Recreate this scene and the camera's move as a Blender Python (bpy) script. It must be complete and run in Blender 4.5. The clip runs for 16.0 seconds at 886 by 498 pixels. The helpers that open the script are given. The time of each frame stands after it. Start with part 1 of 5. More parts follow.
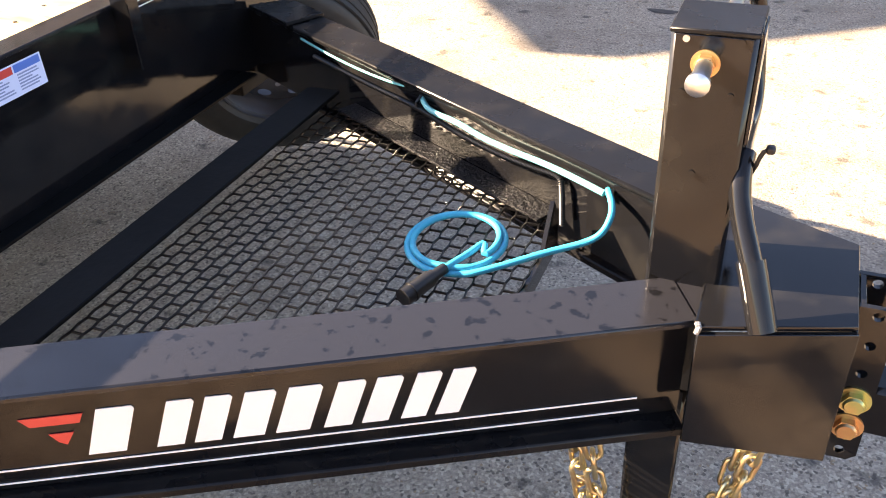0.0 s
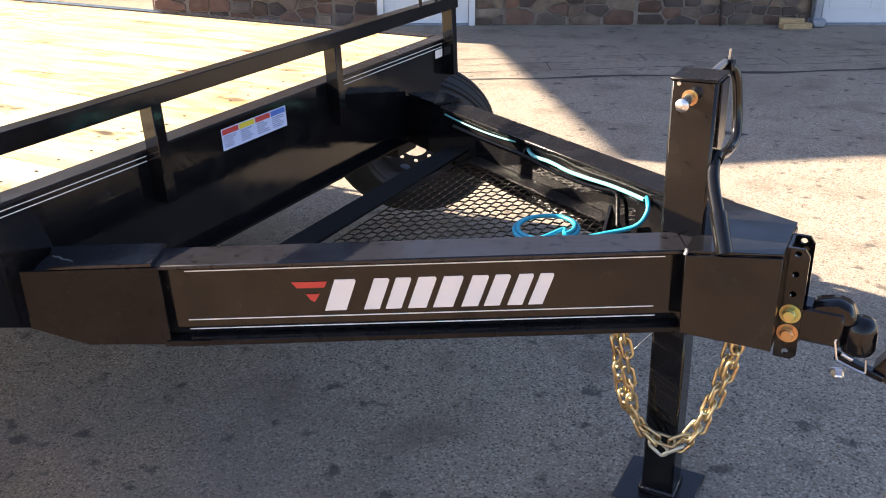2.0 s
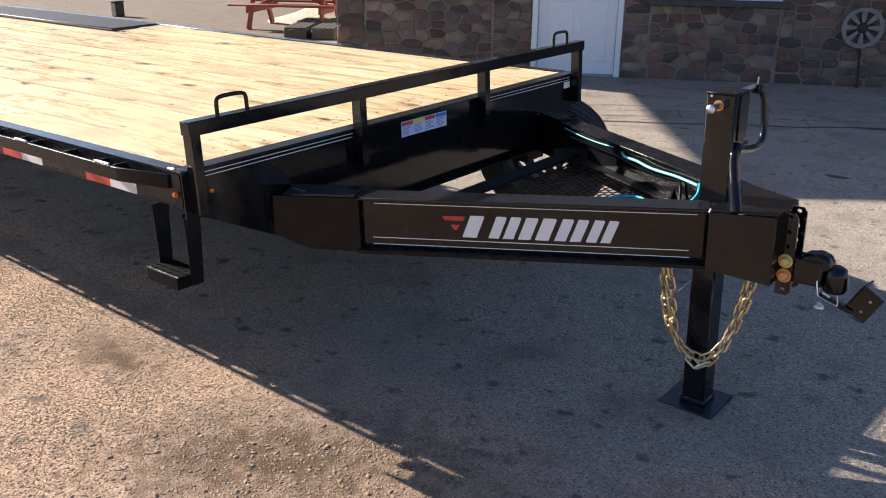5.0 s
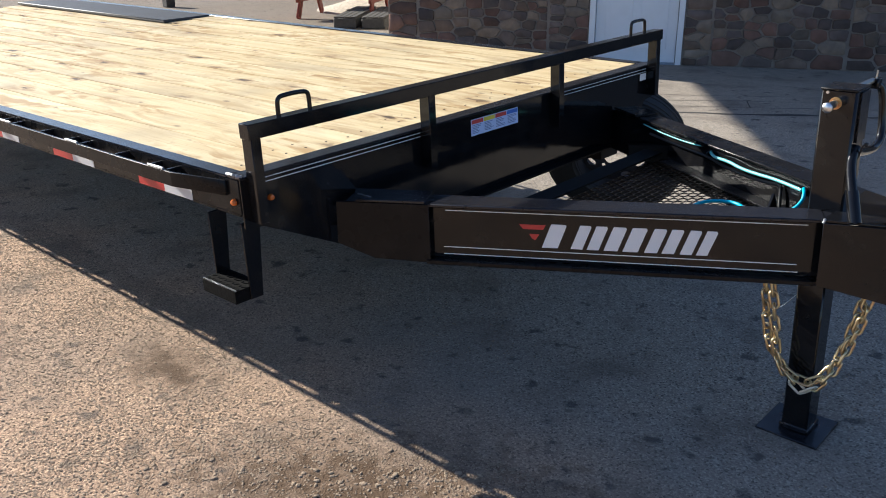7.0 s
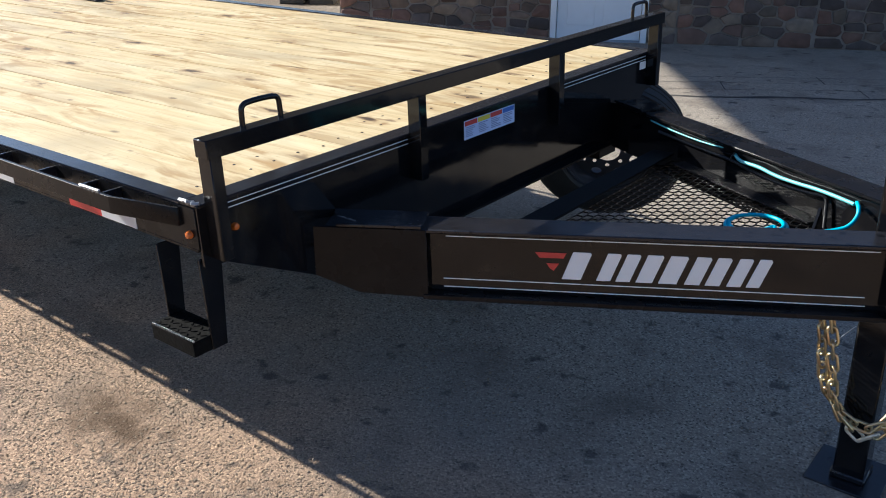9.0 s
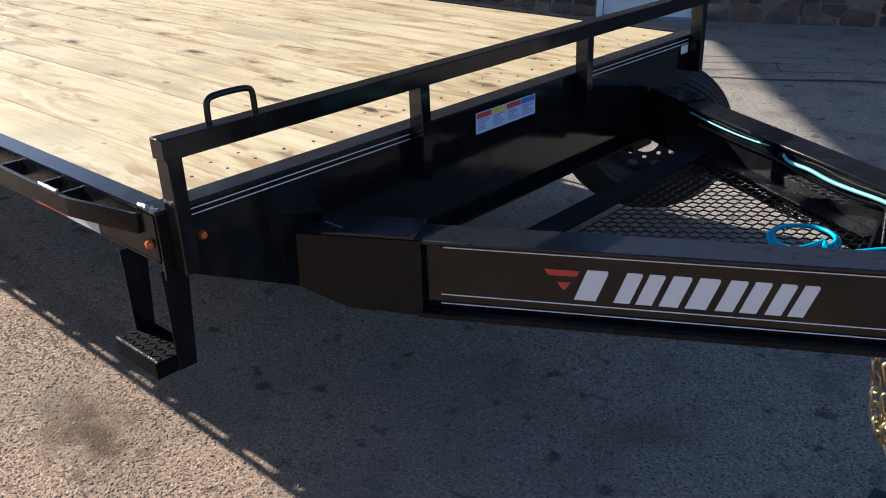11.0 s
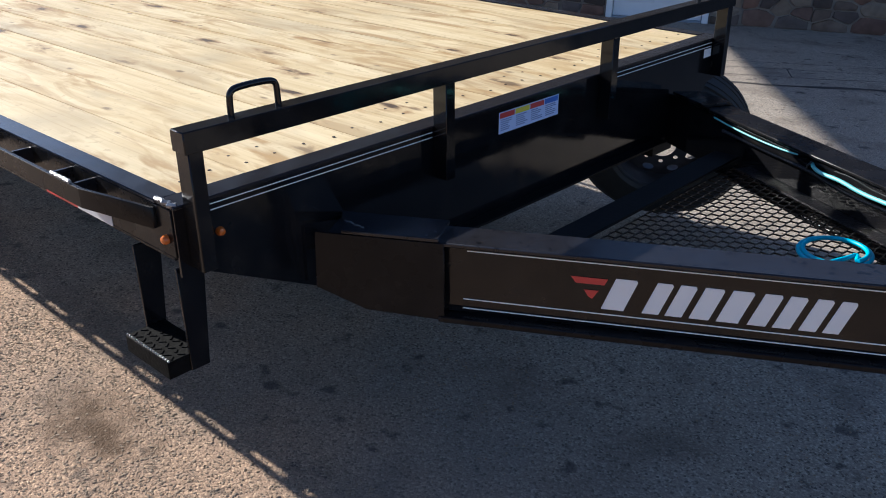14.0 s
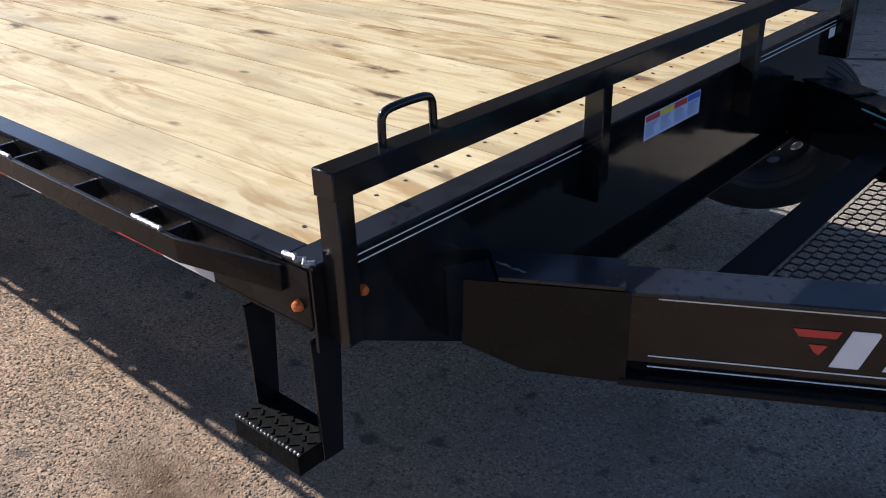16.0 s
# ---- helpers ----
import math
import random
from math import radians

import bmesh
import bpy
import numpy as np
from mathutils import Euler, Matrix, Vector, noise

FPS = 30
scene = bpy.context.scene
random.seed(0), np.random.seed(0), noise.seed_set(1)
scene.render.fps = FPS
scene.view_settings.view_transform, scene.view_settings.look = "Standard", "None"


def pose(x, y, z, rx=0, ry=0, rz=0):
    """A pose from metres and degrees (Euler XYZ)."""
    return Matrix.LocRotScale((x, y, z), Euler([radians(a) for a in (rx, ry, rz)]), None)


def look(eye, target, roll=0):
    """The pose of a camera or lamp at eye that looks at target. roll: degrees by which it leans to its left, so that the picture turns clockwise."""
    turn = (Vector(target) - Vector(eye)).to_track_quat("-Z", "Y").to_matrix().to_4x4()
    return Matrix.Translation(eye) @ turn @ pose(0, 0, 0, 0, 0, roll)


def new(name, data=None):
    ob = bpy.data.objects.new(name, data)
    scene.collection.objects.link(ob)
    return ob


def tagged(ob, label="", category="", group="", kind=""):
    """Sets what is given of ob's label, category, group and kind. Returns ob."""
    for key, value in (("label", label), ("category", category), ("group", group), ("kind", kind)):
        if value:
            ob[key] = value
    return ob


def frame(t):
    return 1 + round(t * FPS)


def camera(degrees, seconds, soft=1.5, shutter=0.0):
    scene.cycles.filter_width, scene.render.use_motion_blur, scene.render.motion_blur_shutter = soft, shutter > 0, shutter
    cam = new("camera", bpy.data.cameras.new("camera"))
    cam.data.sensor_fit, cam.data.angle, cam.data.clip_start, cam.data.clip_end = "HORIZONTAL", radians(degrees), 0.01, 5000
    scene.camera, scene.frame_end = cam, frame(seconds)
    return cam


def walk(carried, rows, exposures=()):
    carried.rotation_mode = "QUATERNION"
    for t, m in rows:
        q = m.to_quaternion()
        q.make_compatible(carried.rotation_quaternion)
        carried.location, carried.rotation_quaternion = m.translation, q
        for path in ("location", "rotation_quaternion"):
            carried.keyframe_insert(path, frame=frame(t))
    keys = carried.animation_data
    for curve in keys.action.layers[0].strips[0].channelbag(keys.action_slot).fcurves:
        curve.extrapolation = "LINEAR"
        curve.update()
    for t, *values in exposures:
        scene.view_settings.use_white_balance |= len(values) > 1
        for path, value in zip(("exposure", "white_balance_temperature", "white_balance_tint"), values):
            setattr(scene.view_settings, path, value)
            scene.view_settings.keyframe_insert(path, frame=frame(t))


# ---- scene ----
cam = camera(54.7, 16.0, soft=1.0)
PATH = [
    (0, (1.378, -1.101, 1.547), (0.706, 0.421, 0.435), -3.0),
    (0.5, (1.443, -1.349, 1.586), (0.733, 0.204, 0.544), -3.3),
    (1, (1.554, -1.537, 1.604), (0.799, 0.042, 0.635), -2.3),
    (1.5, (1.704, -1.724, 1.628), (0.836, -0.158, 0.736), -2.0),
    (2, (1.739, -1.956, 1.637), (0.819, -0.383, 0.814), -2.4),
    (2.5, (1.795, -2.176, 1.653), (0.839, -0.606, 0.865), -2.5),
    (3, (1.974, -2.319, 1.658), (0.951, -0.772, 0.910), -1.7),
    (3.5, (2.110, -2.485, 1.686), (1.044, -0.945, 0.983), -2.0),
    (4, (2.171, -2.683, 1.700), (1.066, -1.166, 1.008), -2.8),
    (4.5, (2.278, -2.768, 1.704), (1.122, -1.283, 1.026), -2.4),
    (5, (2.397, -2.782, 1.701), (1.181, -1.356, 1.003), -1.5),
    (5.2, (2.418, -2.789, 1.702), (1.182, -1.382, 1.000), -1.3),
    (7.5, (2.065, -2.575, 1.685), (0.775, -1.232, 0.958), -2.6),
    (8, (1.985, -2.490, 1.679), (0.715, -1.135, 0.934), -2.3),
    (8.5, (1.815, -2.433, 1.671), (0.622, -1.022, 0.907), -1.7),
    (9, (1.698, -2.387, 1.678), (0.517, -0.975, 0.898), -2.0),
    (9.2, (1.684, -2.356, 1.681), (0.486, -0.960, 0.896), -2.7),
    (11.3, (1.563, -2.069, 1.648), (0.309, -0.750, 0.817), -2.2),
    (11.5, (1.521, -2.071, 1.647), (0.304, -0.719, 0.817), -2.0),
    (12, (1.384, -2.056, 1.648), (0.256, -0.632, 0.813), -2.1),
    (12.5, (1.316, -2.049, 1.646), (0.222, -0.611, 0.788), -1.9),
    (13, (1.327, -2.053, 1.645), (0.218, -0.624, 0.793), -1.4),
    (13.5, (1.402, -2.062, 1.645), (0.225, -0.678, 0.809), -1.1),
    (14, (1.510, -2.075, 1.642), (0.269, -0.751, 0.803), -0.5),
    (14.5, (1.531, -2.104, 1.641), (0.254, -0.825, 0.786), -0.4),
    (15, (1.397, -2.138, 1.635), (0.124, -0.855, 0.777), -0.7),
    (15.5, (1.169, -2.141, 1.639), (-0.049, -0.822, 0.758), -1.5),
    (16, (0.932, -2.010, 1.610), (-0.268, -0.683, 0.715), -1.7),
]
# trailer frame: x forward, y to its left, z up; it stands a little nose-up and leaning
TRAILER = pose(0, 0, -0.035, 1.6, -1.3, 0)
walk(cam, [(t, TRAILER @ look(eye, target, roll)) for t, eye, target, roll in PATH],
     exposures=[(0.0, 3.22, 7250, 24), (1.0, 2.80, 6950, 23), (1.5, 2.58, 6700, 23), (2.5, 2.36, 6230, 22), (3.5, 1.98, 5900, 22), (5.0, 1.46, 5660, 21), (7.5, 1.29, 5280, 15),
                (9.0, 1.27, 5260, 15), (11.5, 1.11, 5180, 18), (13.0, 1.11, 5180, 18), (16.0, 1.07, 5180, 18)])

# ---- light ----
SUN_DIR = Vector((-2.07, -0.385, 1.0)).normalized()      # towards the sun
world = bpy.data.worlds.new("sky")
scene.world = world
world.use_nodes = True
wn = world.node_tree.nodes
sky = wn.new("ShaderNodeTexSky")
sky.sky_type, sky.sun_disc = "NISHITA", False
sky.sun_elevation = math.asin(SUN_DIR.z)
sky.sun_rotation = math.atan2(SUN_DIR.x, SUN_DIR.y)
sky.ozone_density, sky.dust_density = 1.1, 0.7
wn["Background"].inputs[1].default_value = 0.056
world.node_tree.links.new(sky.outputs[0], wn["Background"].inputs[0])
sun = new("sun", bpy.data.lights.new("sun", "SUN"))
sun.data.energy, sun.data.angle, sun.data.color = 5.0, radians(0.5), (1.0, 0.875, 0.62)
sun.matrix_world = look(SUN_DIR * 30, (0, 0, 0))


# ---- materials ----
def material(name, base, rough=0.5, metal=0.0, vary=0.0, scale=8.0, bump=0.0, bump_scale=60.0, second=None,
             mix_scale=3.0, mix_lo=0.45, mix_hi=0.65, coat=0.0, spec=0.5, stretch=None, per_object=0.0, rough_vary=0.0):
    m = bpy.data.materials.new(name)
    m.use_nodes = True
    n, l = m.node_tree.nodes, m.node_tree.links
    b = n["Principled BSDF"]
    b.inputs["Roughness"].default_value = rough
    b.inputs["Metallic"].default_value = metal
    b.inputs["Coat Weight"].default_value = coat
    b.inputs["Coat Roughness"].default_value = 0.092
    b.inputs["Specular IOR Level"].default_value = spec
    co = n.new("ShaderNodeTexCoord")
    mp = n.new("ShaderNodeMapping")
    if stretch:
        mp.inputs["Scale"].default_value = stretch
    l.new(co.outputs["Object"], mp.inputs[0])
    col = n.new("ShaderNodeRGB")
    col.outputs[0].default_value = (*base, 1)
    out = col.outputs[0]
    if second:
        t = n.new("ShaderNodeTexNoise")
        t.inputs["Scale"].default_value, t.inputs["Detail"].default_value = mix_scale, 6
        l.new(mp.outputs[0], t.inputs["Vector"])
        r = n.new("ShaderNodeMapRange")
        r.inputs[1].default_value, r.inputs[2].default_value = mix_lo, mix_hi
        l.new(t.outputs[0], r.inputs[0])
        x = n.new("ShaderNodeMix")
        x.data_type = "RGBA"
        l.new(r.outputs[0], x.inputs[0])
        l.new(out, x.inputs[6])
        x.inputs[7].default_value = (*second, 1)
        out = x.outputs[2]
    if vary or per_object:
        h = n.new("ShaderNodeHueSaturation")
        l.new(out, h.inputs["Color"])
        t = n.new("ShaderNodeTexNoise")
        t.inputs["Scale"].default_value, t.inputs["Detail"].default_value = scale, 8
        l.new(mp.outputs[0], t.inputs["Vector"])
        r = n.new("ShaderNodeMapRange")
        r.inputs[1].default_value, r.inputs[2].default_value = 0.25, 0.75
        r.inputs[3].default_value, r.inputs[4].default_value = 1 - vary, 1 + vary
        l.new(t.outputs[0], r.inputs[0])
        val = r.outputs[0]
        if per_object:
            oi = n.new("ShaderNodeObjectInfo")
            r2 = n.new("ShaderNodeMapRange")
            r2.inputs[3].default_value, r2.inputs[4].default_value = 1 - per_object, 1 + per_object
            l.new(oi.outputs["Random"], r2.inputs[0])
            mu = n.new("ShaderNodeMath")
            mu.operation = "MULTIPLY"
            l.new(val, mu.inputs[0])
            l.new(r2.outputs[0], mu.inputs[1])
            val = mu.outputs[0]
        l.new(val, h.inputs["Value"])
        out = h.outputs[0]
    l.new(out, b.inputs["Base Color"])
    if rough_vary:
        t = n.new("ShaderNodeTexNoise")
        t.inputs["Scale"].default_value, t.inputs["Detail"].default_value = scale * 1.7, 7
        l.new(mp.outputs[0], t.inputs["Vector"])
        r = n.new("ShaderNodeMapRange")
        r.inputs[1].default_value, r.inputs[2].default_value = 0.3, 0.75
        r.inputs[3].default_value, r.inputs[4].default_value = rough, rough + rough_vary
        l.new(t.outputs[0], r.inputs[0])
        l.new(r.outputs[0], b.inputs["Roughness"])
    if bump:
        t = n.new("ShaderNodeTexNoise")
        t.inputs["Scale"].default_value, t.inputs["Detail"].default_value = bump_scale, 4
        l.new(mp.outputs[0], t.inputs["Vector"])
        u = n.new("ShaderNodeBump")
        u.inputs["Strength"].default_value, u.inputs["Distance"].default_value = bump, 0.01
        l.new(t.outputs[0], u.inputs["Height"])
        l.new(u.outputs[0], b.inputs["Normal"])
    return m


BLACK = material("black_gloss_paint", (0.006, 0.006, 0.007), 0.05, spec=0.37, second=(0.016, 0.015, 0.014), mix_scale=14, mix_lo=0.5, mix_hi=0.8,
                 bump=0.05, bump_scale=12, rough_vary=0.12, scale=7)
BLACK_TOP = material("dusty_black_paint", (0.013, 0.013, 0.016), 0.16, spec=0.45, second=(0.004, 0.004, 0.005), mix_scale=48, mix_lo=0.60, mix_hi=0.645,
                     bump=0.03, bump_scale=25, rough_vary=0.12, scale=9)
BLACK_SATIN = material("satin_black_paint", (0.006, 0.006, 0.007), 0.22, spec=0.18, second=(0.014, 0.013, 0.013), mix_scale=14, mix_lo=0.5, mix_hi=0.8, bump=0.04, bump_scale=14, rough_vary=0.12, scale=7)
BLACK_MATT = material("matt_black_undercoat", (0.0045, 0.0045, 0.0045), 0.55, spec=0.12, vary=0.3, scale=14, bump=0.05)
SPATTER = material("spattered_black_paint", (0.006, 0.006, 0.007), 0.42, spec=0.22, vary=0.3, scale=40, bump=0.9, bump_scale=110)
MESH = material("black_mesh_paint", (0.0035, 0.0035, 0.0038), 0.35, spec=0.3, vary=0.3, scale=14)
STEEL = material("bare_steel", (0.45, 0.44, 0.42), 0.35, 1.0, vary=0.2, bump=0.1)
WELD = material("weld_bead", (0.30, 0.30, 0.31), 0.4, 0.9, vary=0.4, scale=60, bump=0.6, bump_scale=120)
ZINC = material("bright_zinc", (0.72, 0.73, 0.75), 0.28, 1.0, vary=0.1)
YELLOW_ZINC = material("yellow_zinc_plating", (0.66, 0.56, 0.33), 0.30, 0.95, second=(0.58, 0.40, 0.22), mix_scale=30, vary=0.2)
PALE_ZINC = material("dull_pale_zinc", (0.74, 0.70, 0.58), 0.5, 0.7, vary=0.2, scale=30)
GREEN_ZINC = material("greenish_zinc_plating", (0.50, 0.52, 0.22), 0.33, 0.9, second=(0.6, 0.45, 0.2), mix_scale=30, vary=0.2)
COPPER_ZINC = material("coppery_zinc_plating", (0.60, 0.36, 0.18), 0.33, 0.9, second=(0.6, 0.45, 0.2), mix_scale=30, vary=0.2)
WHITE_VINYL = material("white_vinyl", (0.80, 0.80, 0.80), 0.35, vary=0.03)
RED_VINYL = material("red_vinyl", (0.55, 0.05, 0.04), 0.4, vary=0.05)
YELLOW_VINYL = material("yellow_vinyl", (0.75, 0.62, 0.05), 0.4)
BLUE_VINYL = material("blue_vinyl", (0.06, 0.16, 0.55), 0.4)
LABEL = material("pale_blue_label", (0.56, 0.63, 0.86), 0.35, vary=0.04, scale=30)
INK = material("blue_grey_ink", (0.20, 0.25, 0.44), 0.5)
TEAL = material("teal_cable_jacket", (0.01, 0.36, 0.52), 0.42, vary=0.06, scale=20)
TEAL_PALE = material("pale_teal_cable_jacket", (0.14, 0.46, 0.47), 0.4, vary=0.08, scale=20)
RUBBER = material("tyre_rubber", (0.012, 0.012, 0.012), 0.6, vary=0.3, scale=30, bump=0.1)
PLASTIC = material("black_plastic", (0.01, 0.01, 0.011), 0.4, bump=0.08)
PLATE = material("worn_dark_steel_plate", (0.045, 0.045, 0.048), 0.55, spec=0.3, vary=0.2, scale=9, bump=0.1)
RIM_PAINT = material("grey_wheel_paint", (0.035, 0.034, 0.04), 0.3, vary=0.1)
AMBER = material("amber_lens", (0.50, 0.115, 0.01), 0.2, coat=0.2)
RED_TAPE = material("red_reflective_tape", (0.45, 0.02, 0.02), 0.3, vary=0.06)
SILVER_TAPE = material("silver_reflective_tape", (0.55, 0.56, 0.58), 0.3, vary=0.06)
MORTAR = material("mortar", (0.235, 0.197, 0.162), 0.9, vary=0.15, scale=12, bump=0.5, bump_scale=70)
STONE = material("brown_field_stone", (0.17, 0.125, 0.09), 0.85, vary=0.3, scale=9, bump=0.5, bump_scale=30, per_object=0.4)
DOOR_PAINT = material("white_door_paint", (0.74, 0.76, 0.78), 0.45, vary=0.03)
REDWOOD = material("red_stained_wood", (0.24, 0.05, 0.03), 0.6, vary=0.25, scale=20, stretch=(1, 1, 0.3))
TIMBER = material("dark_treated_timber", (0.06, 0.055, 0.05), 0.75, vary=0.3, scale=20, bump=0.3)
GALV = material("blue_grey_metal", (0.30, 0.34, 0.40), 0.4, 0.6, vary=0.15)
IRON = material("weathered_grey_iron", (0.22, 0.21, 0.195), 0.6, 0.5, vary=0.2, scale=20)
RUST = material("dark_rusty_iron", (0.05, 0.035, 0.03), 0.7, 0.4, vary=0.3, scale=20)
OFFCUT = material("pine_offcut", (0.44, 0.31, 0.16), 0.6, vary=0.3, stretch=(1, 8, 8))
STUCCO = material("plain_render", (0.45, 0.42, 0.37), 0.9, vary=0.1, bump=0.3)
ROOFING = material("dark_roof_sheet", (0.08, 0.08, 0.085), 0.7, vary=0.15)


def wood_material():
    m = bpy.data.materials.new("pine_board")
    m.use_nodes = True
    n, l = m.node_tree.nodes, m.node_tree.links
    b = n["Principled BSDF"]
    co = n.new("ShaderNodeTexCoord")
    oi = n.new("ShaderNodeObjectInfo")
    add = n.new("ShaderNodeVectorMath")
    add.operation = "MULTIPLY_ADD"
    l.new(oi.outputs["Random"], add.inputs[0])
    add.inputs[1].default_value = (37.0, 5.0, 3.0)
    l.new(co.outputs["Object"], add.inputs[2])

    def stretched(scale, noise_scale, detail=4.0, distort=0.0):
        mp = n.new("ShaderNodeMapping")
        mp.inputs["Scale"].default_value = scale
        l.new(add.outputs[0], mp.inputs[0])
        t = n.new("ShaderNodeTexNoise")
        t.inputs["Scale"].default_value, t.inputs["Detail"].default_value, t.inputs["Distortion"].default_value = noise_scale, detail, distort
        l.new(mp.outputs[0], t.inputs["Vector"])
        return t.outputs[0]

    def rng(v, lo, hi, a=0.0, c=1.0):
        r = n.new("ShaderNodeMapRange")
        for i, q in enumerate((lo, hi, a, c)):
            r.inputs[i + 1].default_value = q
        l.new(v, r.inputs[0])
        return r.outputs[0]

    def mixc(fac, a, c):
        x = n.new("ShaderNodeMix")
        x.data_type = "RGBA"
        l.new(fac, x.inputs[0])
        for i, s in ((6, a), (7, c)):
            if isinstance(s, tuple):
                x.inputs[i].default_value = (*s, 1)
            else:
                l.new(s, x.inputs[i])
        return x.outputs[2]

    def knots(scale, lo, hi, strength, wobble, keep):
        mp = n.new("ShaderNodeMapping")
        mp.inputs["Scale"].default_value = scale
        l.new(add.outputs[0], mp.inputs[0])
        v = n.new("ShaderNodeTexVoronoi")
        v.voronoi_dimensions = "2D"
        v.inputs["Scale"].default_value = 1.0
        l.new(mp.outputs[0], v.inputs["Vector"])
        w = n.new("ShaderNodeMath")
        w.operation, w.inputs[1].default_value = "MULTIPLY_ADD", wobble
        l.new(stretched((3.0, 8.0, 3.0), 4.0, 8.0, 0.5), w.inputs[0])
        l.new(v.outputs["Distance"], w.inputs[2])
        sc_ = n.new("ShaderNodeSeparateColor")
        l.new(v.outputs["Color"], sc_.inputs[0])
        mu = n.new("ShaderNodeMath")                 # only some of the cells hold a knot, and of uneven strength
        mu.operation = "MULTIPLY"
        l.new(rng(w.outputs[0], lo + wobble * 0.5, hi + wobble * 0.5, strength, 0.0), mu.inputs[0])
        l.new(rng(sc_.outputs[0], 1 - keep, 1.0 - keep * 0.5, 0.0, 1.0), mu.inputs[1])
        return mu.outputs[0]

    grain = stretched((0.8, 13, 13), 2.0, 8.0, 0.8)
    c = mixc(rng(grain, 0.32, 0.70), (0.525, 0.402, 0.205), (0.665, 0.540, 0.315))
    c = mixc(rng(stretched((0.6, 2.6, 2.0), 1.6, 3.0), 0.48, 0.72, 0.0, 0.45), c, (0.80, 0.695, 0.455))
    blot = rng(stretched((0.9, 1.6, 1.0), 1.1, 2.0), 0.36, 0.58)
    st = n.new("ShaderNodeMath")                     # brown stains, gathered in patches
    st.operation = "MULTIPLY"
    l.new(rng(stretched((1.2, 5.0, 6.0), 1.6, 8.0, 2.2), 0.46, 0.62, 0.0, 0.95), st.inputs[0])
    l.new(blot, st.inputs[1])
    c = mixc(st.outputs[0], c, (0.37, 0.235, 0.09))
    c = mixc(rng(stretched((0.5, 1.3, 1.0), 2.3, 9.0, 1.0), 0.50, 0.66, 0.0, 0.55), c, (0.36, 0.29, 0.175))      # grey weathering
    c = mixc(rng(stretched((6.0, 9.0, 6.0), 5.0, 9.0, 0.5), 0.60, 0.70, 0.0, 0.4), c, (0.30, 0.205, 0.11))
    c = mixc(rng(stretched((0.8, 44, 44), 2.0, 7.0, 0.6), 0.54, 0.70, 0.0, 0.5), c, (0.40, 0.285, 0.15))
    c = mixc(knots((1.7, 4.2, 1.0), 0.04, 0.22, 0.85, 0.7, 0.6), c, (0.28, 0.165, 0.065))
    c = mixc(knots((1.7, 4.2, 1.0), 0.02, 0.09, 1.0, 0.40, 0.6), c, (0.07, 0.045, 0.025))
    c = mixc(knots((3.7, 8.0, 1.0), 0.02, 0.09, 0.8, 0.20, 0.35), c, (0.13, 0.085, 0.045))
    h = n.new("ShaderNodeHueSaturation")
    l.new(rng(oi.outputs["Random"], 0.0, 1.0, 0.98, 1.02), h.inputs["Value"])
    l.new(c, h.inputs["Color"])
    l.new(h.outputs[0], b.inputs["Base Color"])
    b.inputs["Roughness"].default_value = 0.6
    b.inputs["Specular IOR Level"].default_value = 0.35
    u = n.new("ShaderNodeBump")
    u.inputs["Strength"].default_value, u.inputs["Distance"].default_value = 0.2, 0.003
    l.new(grain, u.inputs["Height"])
    l.new(u.outputs[0], b.inputs["Normal"])
    return m


